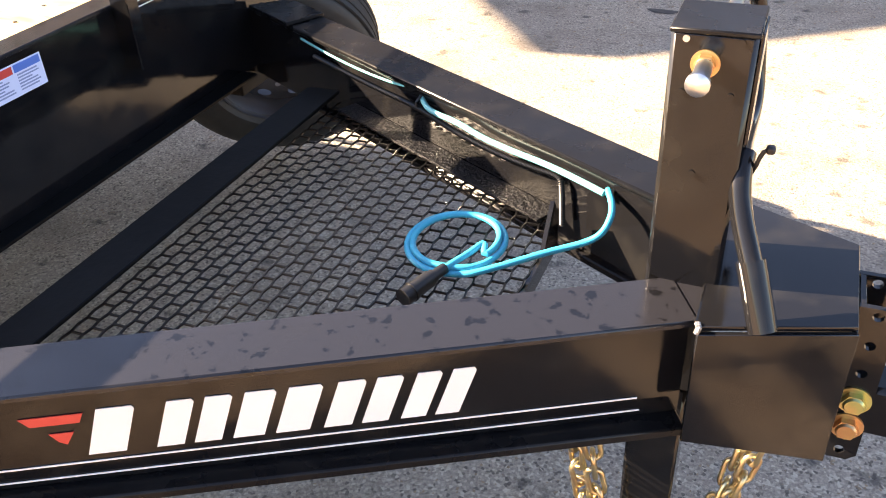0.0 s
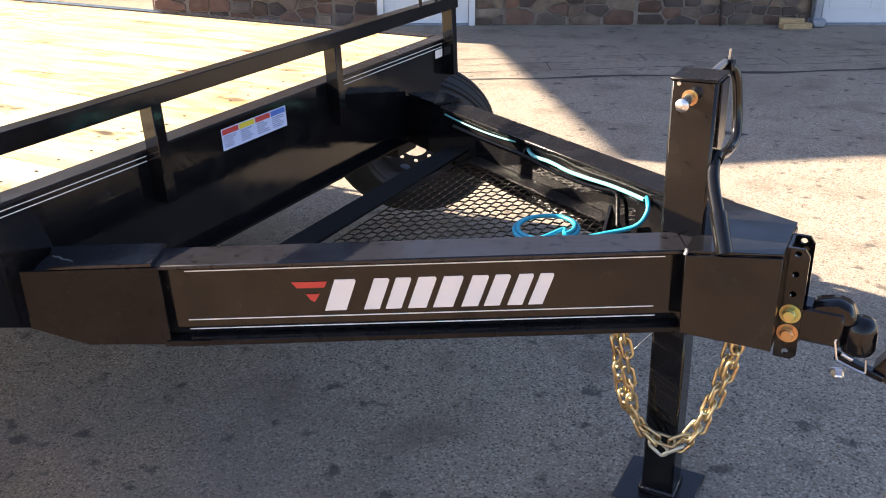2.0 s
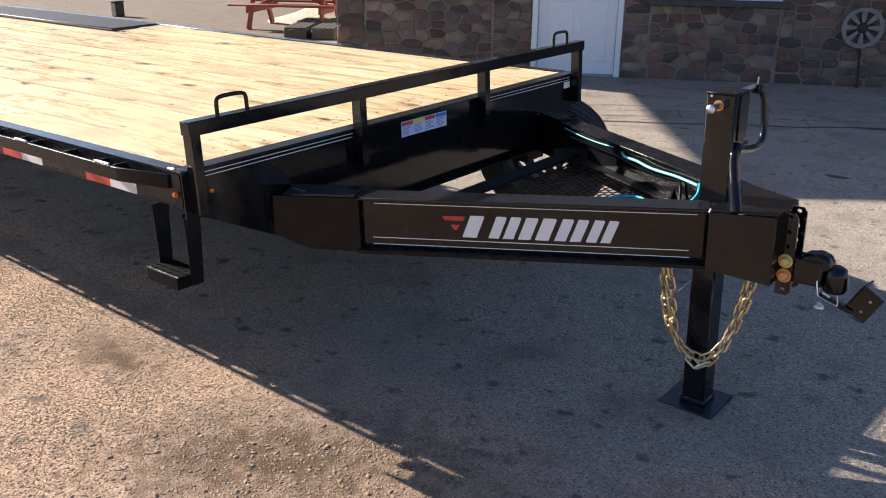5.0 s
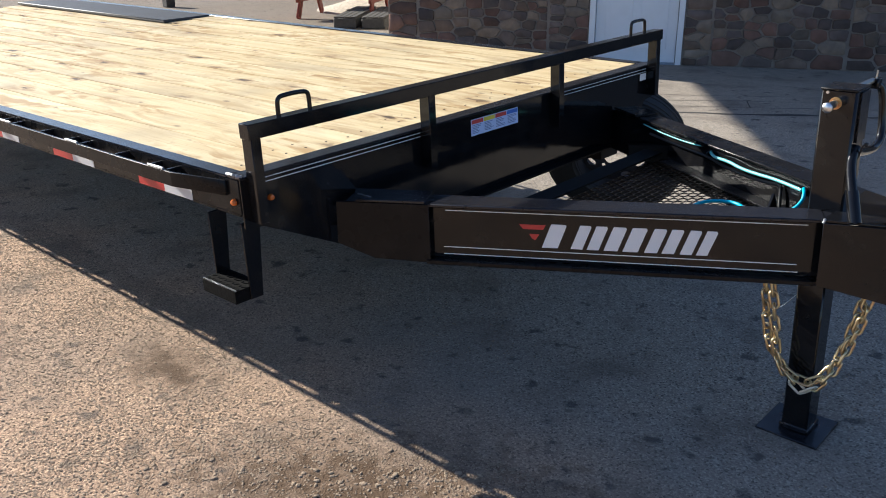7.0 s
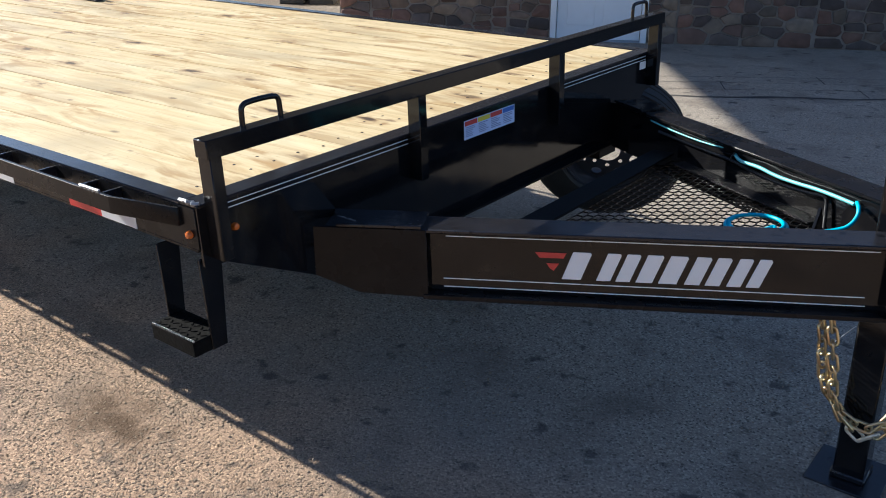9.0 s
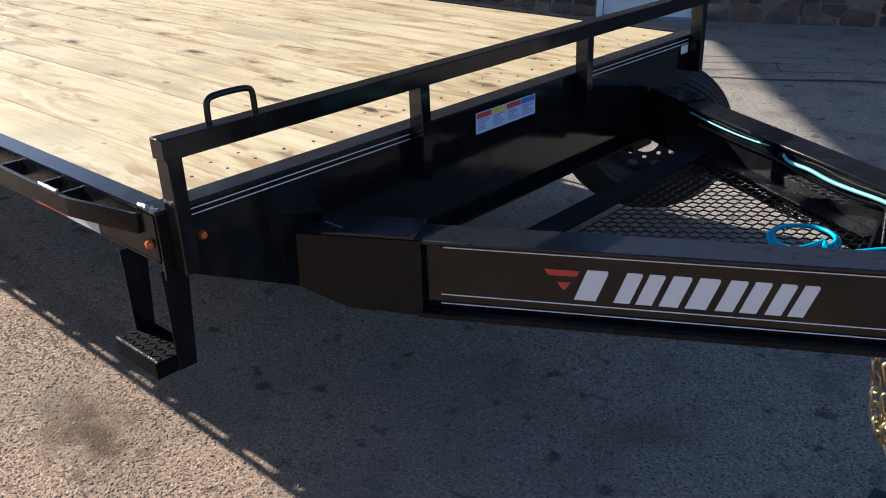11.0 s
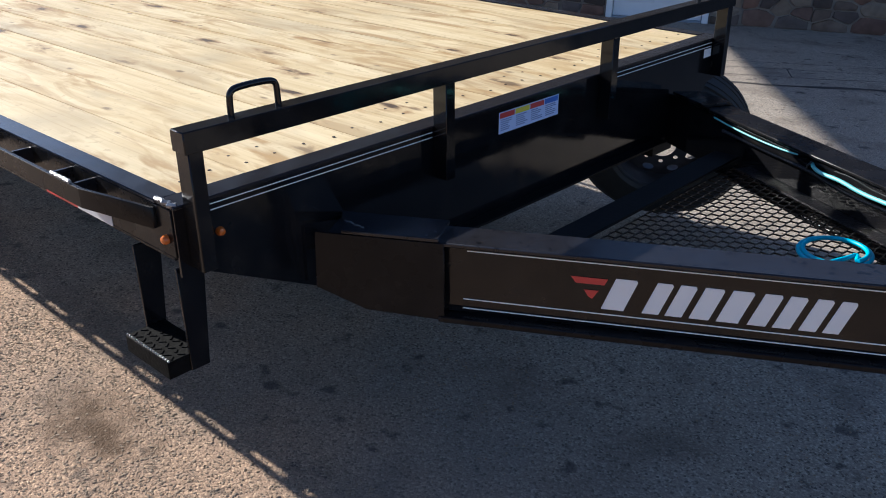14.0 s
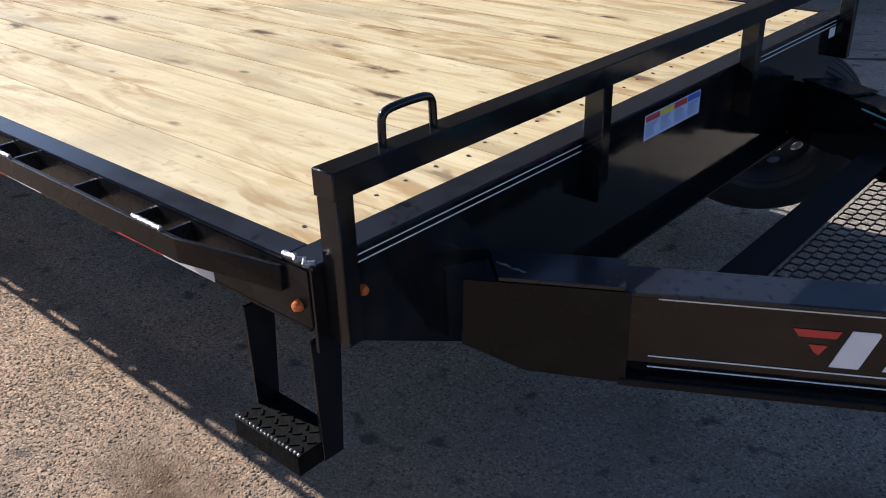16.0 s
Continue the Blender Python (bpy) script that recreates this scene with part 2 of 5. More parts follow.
def asphalt_material():
    m = bpy.data.materials.new("worn_gravelly_asphalt")
    m.use_nodes = True
    n, l = m.node_tree.nodes, m.node_tree.links
    b = n["Principled BSDF"]
    co = n.new("ShaderNodeTexCoord")

    def noise_tex(scale, detail=6.0):
        t = n.new("ShaderNodeTexNoise")
        t.inputs["Scale"].default_value, t.inputs["Detail"].default_value = scale, detail
        l.new(co.outputs["Object"], t.inputs["Vector"])
        return t.outputs[0]

    def mixc(fac, a, c):
        x = n.new("ShaderNodeMix")
        x.data_type = "RGBA"
        l.new(fac, x.inputs[0])
        for i, s in ((6, a), (7, c)):
            if isinstance(s, tuple):
                x.inputs[i].default_value = (*s, 1)
            else:
                l.new(s, x.inputs[i])
        return x.outputs[2]

    def rng(v, lo, hi, a=0.0, c=1.0):
        r = n.new("ShaderNodeMapRange")
        for i, q in enumerate((lo, hi, a, c)):
            r.inputs[i + 1].default_value = q
        l.new(v, r.inputs[0])
        return r.outputs[0]

    def rough_noise(scale, detail=9.0, rough=0.72):
        t = n.new("ShaderNodeTexNoise")
        t.inputs["Scale"].default_value, t.inputs["Detail"].default_value, t.inputs["Roughness"].default_value = scale, detail, rough
        l.new(co.outputs["Object"], t.inputs["Vector"])
        return t.outputs[0]

    big = n.new("ShaderNodeTexVoronoi")
    big.inputs["Scale"].default_value = 145
    l.new(co.outputs["Object"], big.inputs["Vector"])
    coarse = n.new("ShaderNodeSeparateColor")
    l.new(big.outputs["Color"], coarse.inputs[0])
    fine = rough_noise(110.0)
    c = mixc(rng(fine, 0.36, 0.64), (0.213, 0.182, 0.149), (0.470, 0.404, 0.324))
    c = mixc(rng(coarse.outputs[0], 0.2, 1.0, 0.0, 0.38), c, (0.14, 0.122, 0.098))
    c = mixc(rng(coarse.outputs[1], 0.80, 0.88, 0.0, 0.6), c, (0.58, 0.515, 0.41))
    c = mixc(rng(coarse.outputs[2], 0.88, 0.93, 0.0, 0.65), c, (0.05, 0.044, 0.04))
    sep = n.new("ShaderNodeSeparateXYZ")
    l.new(co.outputs["Object"], sep.inputs[0])
    edge = n.new("ShaderNodeMath")
    edge.operation, edge.inputs[1].default_value = "MULTIPLY_ADD", 2.2
    l.new(noise_tex(1.1), edge.inputs[0])
    l.new(sep.outputs[1], edge.inputs[2])
    x = n.new("ShaderNodeMix")                      # brown grit washed over the open side of the yard
    x.data_type, x.blend_type = "RGBA", "MULTIPLY"
    l.new(rng(edge.outputs[0], 0.05, 0.9, 1.0, 0.0), x.inputs[0])
    l.new(c, x.inputs[6])
    x.inputs[7].default_value = (1.26, 0.985, 0.79, 1)
    c = x.outputs[2]
    far = n.new("ShaderNodeMath")                   # darker brown beyond the yard
    far.operation, far.inputs[1].default_value = "MULTIPLY_ADD", 3.0
    l.new(noise_tex(0.7), far.inputs[0])
    l.new(sep.outputs[0], far.inputs[2])
    c = mixc(rng(far.outputs[0], -7.4, -5.6, 0.8, 0.0), c, (0.155, 0.118, 0.085))
    c = mixc(rng(noise_tex(0.55), 0.44, 0.66, 0.0, 0.5), c, (0.20, 0.168, 0.138))
    c = mixc(rng(noise_tex(2.6), 0.52, 0.70, 0.0, 0.55), c, (0.14, 0.115, 0.092))
    c = mixc(rng(noise_tex(9.0, 5.0), 0.61, 0.69, 0.0, 0.7), c, (0.05, 0.046, 0.043))
    for x, y, rx, ry, turn, s in ((0.40, -1.30, 0.72, 0.33, 32, 1.0), (-0.71, -1.25, 0.28, 0.15, 0, 1.0), (-1.6, -1.75, 0.5, 0.25, 0, 0.6)):      # gritty dirt
        mp = n.new("ShaderNodeMapping")
        mp.vector_type = "TEXTURE"
        mp.inputs["Location"].default_value = (x, y, 0)
        mp.inputs["Rotation"].default_value = (0, 0, radians(turn))
        mp.inputs["Scale"].default_value = (rx, ry, 1)
        l.new(co.outputs["Object"], mp.inputs[0])
        ln = n.new("ShaderNodeVectorMath")
        ln.operation = "LENGTH"
        l.new(mp.outputs[0], ln.inputs[0])
        w = n.new("ShaderNodeMath")
        w.operation, w.inputs[1].default_value = "MULTIPLY_ADD", 2.4
        l.new(noise_tex(13.0, 10.0), w.inputs[0])
        l.new(ln.outputs["Value"], w.inputs[2])
        c = mixc(rng(w.outputs[0], 1.35, 2.35, s, 0.0), c, (0.105, 0.066, 0.038))
    l.new(c, b.inputs["Base Color"])
    b.inputs["Roughness"].default_value = 0.92
    b.inputs["Specular IOR Level"].default_value = 0.25
    u = n.new("ShaderNodeBump")
    u.inputs["Strength"].default_value, u.inputs["Distance"].default_value = 0.5, 0.008
    l.new(fine, u.inputs["Height"])
    u1 = n.new("ShaderNodeBump")
    u1.inputs["Strength"].default_value, u1.inputs["Distance"].default_value = 0.3, 0.007
    u1.invert = True
    l.new(big.outputs["Distance"], u1.inputs["Height"])
    l.new(u.outputs[0], u1.inputs["Normal"])
    u2 = n.new("ShaderNodeBump")
    u2.inputs["Strength"].default_value, u2.inputs["Distance"].default_value = 0.2, 0.02
    l.new(noise_tex(9.0), u2.inputs["Height"])
    l.new(u1.outputs[0], u2.inputs["Normal"])
    l.new(u2.outputs[0], b.inputs["Normal"])
    return m


def stone_tints():
    """Each stone takes one of several browns and greys."""
    n, l = STONE.node_tree.nodes, STONE.node_tree.links
    oi = n.new("ShaderNodeObjectInfo")
    ramp = n.new("ShaderNodeValToRGB")
    ramp.color_ramp.interpolation = "CONSTANT"
    e = ramp.color_ramp.elements
    e[0].position, e[0].color = 0.0, (0.129, 0.095, 0.073, 1)
    e[1].position, e[1].color = 0.2, (0.098, 0.076, 0.066, 1)
    for p, q in ((0.36, (0.150, 0.090, 0.068)), (0.5, (0.185, 0.142, 0.105)), (0.66, (0.109, 0.087, 0.076)), (0.8, (0.125, 0.080, 0.062)), (0.92, (0.225, 0.180, 0.138))):
        k = e.new(p)
        k.color = (*q, 1)
    mul = n.new("ShaderNodeMath")
    mul.operation, mul.inputs[1].default_value = "MULTIPLY", 7.31
    fr = n.new("ShaderNodeMath")
    fr.operation = "FRACT"
    geo = n.new("ShaderNodeNewGeometry")                 # the joined stones differ island by island
    both = n.new("ShaderNodeMath")
    l.new(oi.outputs["Random"], both.inputs[0])
    l.new(geo.outputs["Random Per Island"], both.inputs[1])
    l.new(both.outputs[0], mul.inputs[0])
    l.new(mul.outputs[0], fr.inputs[0])
    l.new(fr.outputs[0], ramp.inputs[0])
    for q in n:
        if q.type == "HUE_SAT":
            l.new(ramp.outputs[0], q.inputs["Color"])
            q.inputs["Saturation"].default_value = 1.1


stone_tints()
WOOD, ASPHALT = wood_material(), asphalt_material()


# ---- shape helpers ----
class Shape:
    """Faces gathered for one mesh."""

    def __init__(self):
        self.v, self.f = [], []

    def add(self, verts, faces):
        k = len(self.v)
        self.v += [tuple(p) for p in verts]
        self.f += [tuple(i + k for i in q) for q in faces]
        return self

    def bm(self, bm, m=Matrix()):
        bm.verts.index_update()
        self.add([m @ v.co for v in bm.verts], [[v.index for v in q.verts] for q in bm.faces])
        bm.free()
        return self

    def box(self, x0, x1, y0, y1, z0, z1, bevel=0.003, m=Matrix()):
        return self.block((abs(x1 - x0), abs(y1 - y0), abs(z1 - z0)),
                          m @ Matrix.Translation(((x0 + x1) / 2, (y0 + y1) / 2, (z0 + z1) / 2)), bevel)

    def block(self, size, m, bevel=0.003):
        a, c, d = (s / 2 for s in size)
        r = min(bevel, a * 0.49, c * 0.49, d * 0.49)
        if r <= 0:
            pts = [(x, y, z) for x in (-a, a) for y in (-c, c) for z in (-d, d)]
            return self.add([m @ Vector(p) for p in pts],
                            [(0, 1, 3, 2), (4, 6, 7, 5), (0, 4, 5, 1), (2, 3, 7, 6), (0, 2, 6, 4), (1, 5, 7, 3)])
        bm = bmesh.new()
        bmesh.ops.create_cube(bm, size=1)
        bmesh.ops.scale(bm, vec=size, verts=bm.verts)
        bmesh.ops.bevel(bm, geom=bm.edges[:], offset=r, segments=1, affect="EDGES")
        return self.bm(bm, m)

    def prism(self, pts, m, depth, bevel=0.0):
        """A flat outline in the m's xy plane, raised by depth along its z."""
        bm = bmesh.new()
        lo = [bm.verts.new((x, y, 0)) for x, y in pts]
        face = bm.faces.new(lo)
        up = bmesh.ops.extrude_face_region(bm, geom=[face])
        bmesh.ops.translate(bm, vec=(0, 0, depth), verts=[g for g in up["geom"] if isinstance(g, bmesh.types.BMVert)])
        bmesh.ops.recalc_face_normals(bm, faces=bm.faces[:])
        if bevel:
            bmesh.ops.bevel(bm, geom=bm.edges[:], offset=bevel, segments=1, affect="EDGES")
        return self.bm(bm, m)

    def cylinder(self, a, c, r, r2=None, segs=20, caps=True):
        a, c = Vector(a), Vector(c)
        r2 = r if r2 is None else r2
        q = (c - a).to_track_quat("Z", "Y").to_matrix()
        ring = [Vector((math.cos(6.28319 * i / segs), math.sin(6.28319 * i / segs), 0)) for i in range(segs)]
        v = [a + q @ (p * r) for p in ring] + [c + q @ (p * r2) for p in ring]
        f = [(i, (i + 1) % segs, segs + (i + 1) % segs, segs + i) for i in range(segs)]
        if caps:
            f += [tuple(reversed(range(segs))), tuple(range(segs, 2 * segs))]
        return self.add(v, f)

    def lathe(self, profile, m, segs=32, closed=False):
        """Profile of (radius, height) turned about m's z."""
        k = len(profile)
        v = [m @ Vector((r * math.cos(6.28319 * i / segs), r * math.sin(6.28319 * i / segs), h)) for i in range(segs) for r, h in profile]
        f = [(i * k + j, ((i + 1) % segs) * k + j, ((i + 1) % segs) * k + (j + 1) % k, i * k + (j + 1) % k)
             for i in range(segs) for j in range(k if closed else k - 1)]
        return self.add(v, f)

    def sweep(self, pts, r, segs=10, smooth=0, closed=False):
        p = [Vector(q) for q in pts]
        for _ in range(smooth):                       # corner cutting
            o = []
            n = len(p)
            for i in range(n if closed else n - 1):
                a, c = p[i], p[(i + 1) % n]
                o += [a * 0.75 + c * 0.25, a * 0.25 + c * 0.75]
            p = o if closed else [p[0]] + o + [p[-1]]
        n = len(p)
        side = None
        v = []
        for i in range(n):
            t = (p[(i + 1) % n] - p[i - 1]) if closed else (p[min(i + 1, n - 1)] - p[max(i - 1, 0)])
            t.normalize()
            if side is None:
                side = t.orthogonal().normalized()
            side = (side - t * side.dot(t)).normalized()
            up = t.cross(side)
            v += [p[i] + (side * math.cos(6.28319 * j / segs) + up * math.sin(6.28319 * j / segs)) * r for j in range(segs)]
        f = [(i * segs + j, i * segs + (j + 1) % segs, ((i + 1) % n) * segs + (j + 1) % segs, ((i + 1) % n) * segs + j)
             for i in range(n if closed else n - 1) for j in range(segs)]
        if not closed:
            f += [tuple(reversed(range(segs))), tuple(range((n - 1) * segs, n * segs))]
        return self.add(v, f)

    def ribbed(self, pts, r0, r1, pitch, segs=8):
        """A corrugated hose along a smoothed path."""
        p = [Vector(q) for q in pts]
        for _ in range(2):
            p = [p[0]] + [q for a, c in zip(p, p[1:]) for q in (a * 0.75 + c * 0.25, a * 0.25 + c * 0.75)] + [p[-1]]
        run, left = [p[0]], pitch / 2
        for a, c in zip(p, p[1:]):
            d, L = (c - a), (c - a).length
            while L > 0 and left <= L:
                run.append(a + d * (left / L))
                left += pitch / 2
            left -= L
        side, v = None, []
        for i, q in enumerate(run):
            t = (run[min(i + 1, len(run) - 1)] - run[max(i - 1, 0)]).normalized()
            side = t.orthogonal().normalized() if side is None else (side - t * side.dot(t)).normalized()
            up, r = t.cross(side), (r0, r1)[i % 2]
            v += [q + (side * math.cos(6.28319 * j / segs) + up * math.sin(6.28319 * j / segs)) * r for j in range(segs)]
        f = [(i * segs + j, i * segs + (j + 1) % segs, (i + 1) * segs + (j + 1) % segs, (i + 1) * segs + j) for i in range(len(run) - 1) for j in range(segs)]
        return self.add(v, f)

    def mesh(self, name, mat, origin=(0, 0, 0), smooth=0.0):
        o = Vector(origin)
        me = bpy.data.meshes.new(name)
        me.from_pydata([Vector(p) - o for p in self.v], [], self.f)
        me.materials.append(mat)
        if smooth:
            me.polygons.foreach_set("use_smooth", [True] * len(me.polygons))
            me.set_sharp_from_angle(angle=radians(smooth))
        me.update()
        return me


def thing(name, base, label, category, group="", frame_=TRAILER, kind=""):
    ob = new(name)
    ob.empty_display_size = 0.1
    ob.matrix_world = frame_ @ Matrix.Translation(base)
    ob["base"] = tuple(base)
    return tagged(ob, label, category, group, kind)


def part(name, shape, mat, parent, label="", smooth=40.0, kind=""):
    """One mesh of a thing; the shape is given in the frame of the thing's place."""
    root = parent
    while root.parent:
        root = root.parent
    ob = new(name, shape.mesh(name, mat, root["base"], smooth))
    ob.parent = parent
    return tagged(ob, label, kind=kind)


def single(name, shape, mat, label, category, kind="", frame_=Matrix(), base=(0, 0, 0), group="", smooth=40.0):
    ob = new(name, shape.mesh(name, mat, base, smooth))
    ob.matrix_world = frame_ @ Matrix.Translation(base)
    return tagged(ob, label, category, group, kind)


# ---- setting ----
g = Shape()
N = 24
xs = [-600, -150, -60] + [-40 + 80 * i / N for i in range(N + 1)] + [60, 150, 600]
k = len(xs)
g.add([(x, y, 0) for y in xs for x in xs], [(j * k + i, j * k + i + 1, (j + 1) * k + i + 1, (j + 1) * k + i) for j in range(k - 1) for i in range(k - 1)])
single("ground", g, ASPHALT, "worn grey asphalt yard with loose gravel", "ground", "structure", smooth=0)

# stone building: its front wall starts at W0 and runs along WD
W0, WD = Vector((-6.19, 5.195, 0)), Vector((0.8825, 0.4703, 0)).normalized()
WQ = Matrix.Translation(W0) @ Matrix.Rotation(math.atan2(WD.y, WD.x), 4, "Z")     # x along the wall, -y out to the yard
DOOR = (2.59, 3.71)
DOOR2 = (7.54, 8.75)
WIN1 = (4.04, 5.55)
WIN2 = (0.40, 2.08)
wall = thing("wall_front", (0, 0, 0), "brown field stone wall with pale mortar joints", "wall", frame_=WQ, kind="structure")
s = Shape()
H = 3.9
cuts = sorted([(*DOOR, 0.0, 2.1), (*DOOR2, 0.0, 2.1), (*WIN1, 0.95, 2.2), (*WIN2, 0.98, 2.2)])
x = 0.0
for a, c, z0, z1 in cuts:
    s.box(x, a, 0.03, 0.3, 0, H, 0)
    s.box(a, c, 0.03, 0.3, z1, H, 0)
    if z0:
        s.box(a, c, 0.03, 0.3, 0, z0, 0)
    x = c
s.box(x, 14, 0.03, 0.3, 0, H, 0)
part("mortar_bed", s, MORTAR, wall, smooth=0)
body = Shape()
body.box(0, 0.3, 0.3, 8, 0, H, 0)
body.box(13.7, 14, 0.3, 8, 0, H, 0)
body.box(0, 14, 7.7, 8, 0, H, 0)
part("rear_wall", body, STUCCO, wall, smooth=0)
roof = Shape()
roof.box(-0.4, 14.4, -0.4, 8.4, H, H + 0.25, 0.01)
single("roof", roof, ROOFING, "dark flat roof over the stone building", "roof", "structure", frame_=WQ)


def panel_door(name, a, c, label):
    d = thing(name, ((a + c) / 2, 0.12, 0), label, "door", frame_=WQ, kind="structure")
    f = Shape()
    f.box(a, a + 0.07, 0.0, 0.14, 0, 2.1, 0.004)
    f.box(c - 0.07, c, 0.0, 0.14, 0, 2.1, 0.004)
    f.box(a + 0.07, c - 0.07, 0.0, 0.14, 2.03, 2.1, 0.004)
    part("door_frame", f, DOOR_PAINT, d)
    l = Shape().box(a + 0.075, c - 0.075, 0.06, 0.105, 0.02, 2.025, 0.004)
    for z0, z1 in ((0.18, 0.9), (1.05, 1.9)):
        for u0, u1 in ((a + 0.19, (a + c) / 2 - 0.05), ((a + c) / 2 + 0.05, c - 0.19)):
            l.box(u0, u1, 0.054, 0.07, z0, z1, 0.005)
    part("door_leaf", l, DOOR_PAINT, d)
    part("threshold", Shape().box(a + 0.07, c - 0.07, 0.0, 0.16, 0, 0.018, 0.003), GALV, d)
    part("door_handle", Shape().cylinder((a + 0.16, 0.06, 1.0), (a + 0.16, 0.0, 1.0), 0.025), ZINC, d)


panel_door("door_1", *DOOR, "closed white panel door in a white frame")
panel_door("door_2", *DOOR2, "closed white door beside a grey downpipe")


def wall_window(name, a, c, z0, z1):
    w = thing(name, ((a + c) / 2, 0.12, z0), "white framed window with a dark sill", "window", frame_=WQ, kind="structure")
    f = Shape()
    f.box(a, c, 0.05, 0.14, z0 + 0.01, z0 + 0.09, 0.004)
    f.box(a, c, 0.05, 0.14, z1 - 0.08, z1, 0.004)
    for u in (a, (a + c) / 2 - 0.035, c - 0.07):
        f.box(u, u + 0.07, 0.053, 0.137, z0 + 0.09, z1 - 0.08, 0.004)
    part("window_frame", f, DOOR_PAINT, w)
    part("window_sill", Shape().box(a - 0.06, c + 0.06, -0.05, 0.05, z0 - 0.06, z0 + 0.005, 0.005), TIMBER, w)
    for u0, u1 in ((a + 0.07, (a + c) / 2 - 0.035), ((a + c) / 2 + 0.035, c - 0.07)):
        part("pane", Shape().box(u0, u1, 0.09, 0.096, z0 + 0.09, z1 - 0.08, 0), GLASS, w)
    part("blind", Shape().box(a + 0.05, c - 0.05, 0.18, 0.2, z0, z1, 0), DOOR_PAINT, w)


GLASS = material("window_glass", (0.02, 0.025, 0.03), 0.03, spec=0.7)
wall_window("window_1", *WIN1, 0.95, 2.2)
wall_window("window_2", *WIN2, 0.98, 2.2)

# added out-of-view slab on posts, placed to throw the broad shade over the far half of the yard
HU = 4.6
SH = Matrix.Translation((0.15 - 2.07 * HU, 2.85 - 0.385 * HU, 0)) @ Matrix.Rotation(radians(38.2), 4, "Z")
caster = thing("shade_canopy", (4, 6, 4.15), "unseen dark canopy added to cast shade over the yard", "roof", frame_=SH, kind="structure")
part("canopy_slab", Shape().box(0, 7.5, 0, 14, HU, HU + 0.25, 0.02), ROOFING, caster, smooth=0)
for y in (2.0, 9.0):
    part("canopy_post", Shape().box(7.05, 7.3, y - 0.12, y + 0.12, 4.15, HU, 0.01), GALV, caster, smooth=0)
# old seam in the asphalt along the wall, and the joints of the worn paving behind it
seam = Shape()


def crack(x0, x1, off, half, swing, wobble, step=0.2, slope=0.70):
    n = max(2, round((x1 - x0) / step))
    for i in range(n):
        pts = []
        for q in (i, i + 1):
            q = x0 + (x1 - x0) * q / n
            mid = 5.53 + off + slope * q + wobble * noise.noise(Vector((q * 2.3, off * 9, 0)))
            w = max(0.003, half + swing * noise.noise(Vector((q * 3.1, off * 7, 4))))
            pts += [(q, mid - w, 0.003), (q, mid + w, 0.003)]
        seam.add(pts, [(0, 2, 3, 1)])


crack(-4, 6, 0.0, 0.034, 0.06, 0.08)
for off in (0.38, 0.74, 1.08):
    crack(-4, 6, off, 0.006, 0.008, 0.05)
rnd = random.Random(11)
for i in range(16):
    x = -3.6 + 0.6 * i + rnd.uniform(-0.15, 0.15)
    off = (0.04, 0.38, 0.74)[i % 3]
    y = 5.53 + off + 0.70 * x
    seam.add([(x, y, 0.003), (x + 0.012, y, 0.003), (x - 0.16, y + 0.30, 0.003), (x - 0.172, y + 0.30, 0.003)], [(0, 1, 2, 3)])
TAR = material("dark_tar", (0.055, 0.05, 0.046), 0.8, vary=0.3, scale=9, bump=0.4)
spot = Shape()
ring = [(0.667 + (0.085 + 0.02 * math.sin(3 * q)) * math.cos(q), 3.76 + (0.05 + 0.012 * math.cos(2 * q)) * math.sin(q), 0.003) for q in (6.28319 * i / 18 for i in range(18))]
spot.add(ring, [tuple(range(18))])
single("oil_stain", spot, TAR, "small dark oil stain on the asphalt", "stain", "structure", smooth=0)
single("asphalt_seam", seam, TAR, "dark worn seam in the asphalt", "seam", "structure", smooth=0)


# ---- trailer ----
trailer = thing("flatbed_trailer", (0, 0, 0), "black deckover flatbed trailer with a pine board deck", "trailer")
BD = Vector((0.8756, 0.4831, 0))           # run of the near tongue beam, towards the coupler
BO = Vector((0.4831, -0.8756, 0))          # out of its web
B0 = Vector((0.0, -0.840, 0))              # its web at x = 0


def beam_frame(side):
    """x along the tongue beam, y up, z out of its web."""
    d, o = BD.copy(), BO.copy()
    b0 = B0.copy()
    if side > 0:
        d.y, o.y, b0.y = -d.y, -o.y, -b0.y + 0.018
    return Matrix(((d.x, 0, o.x, b0.x), (d.y, 0, o.y, b0.y), (0, 1, 0, 0), (0, 0, 0, 1)))


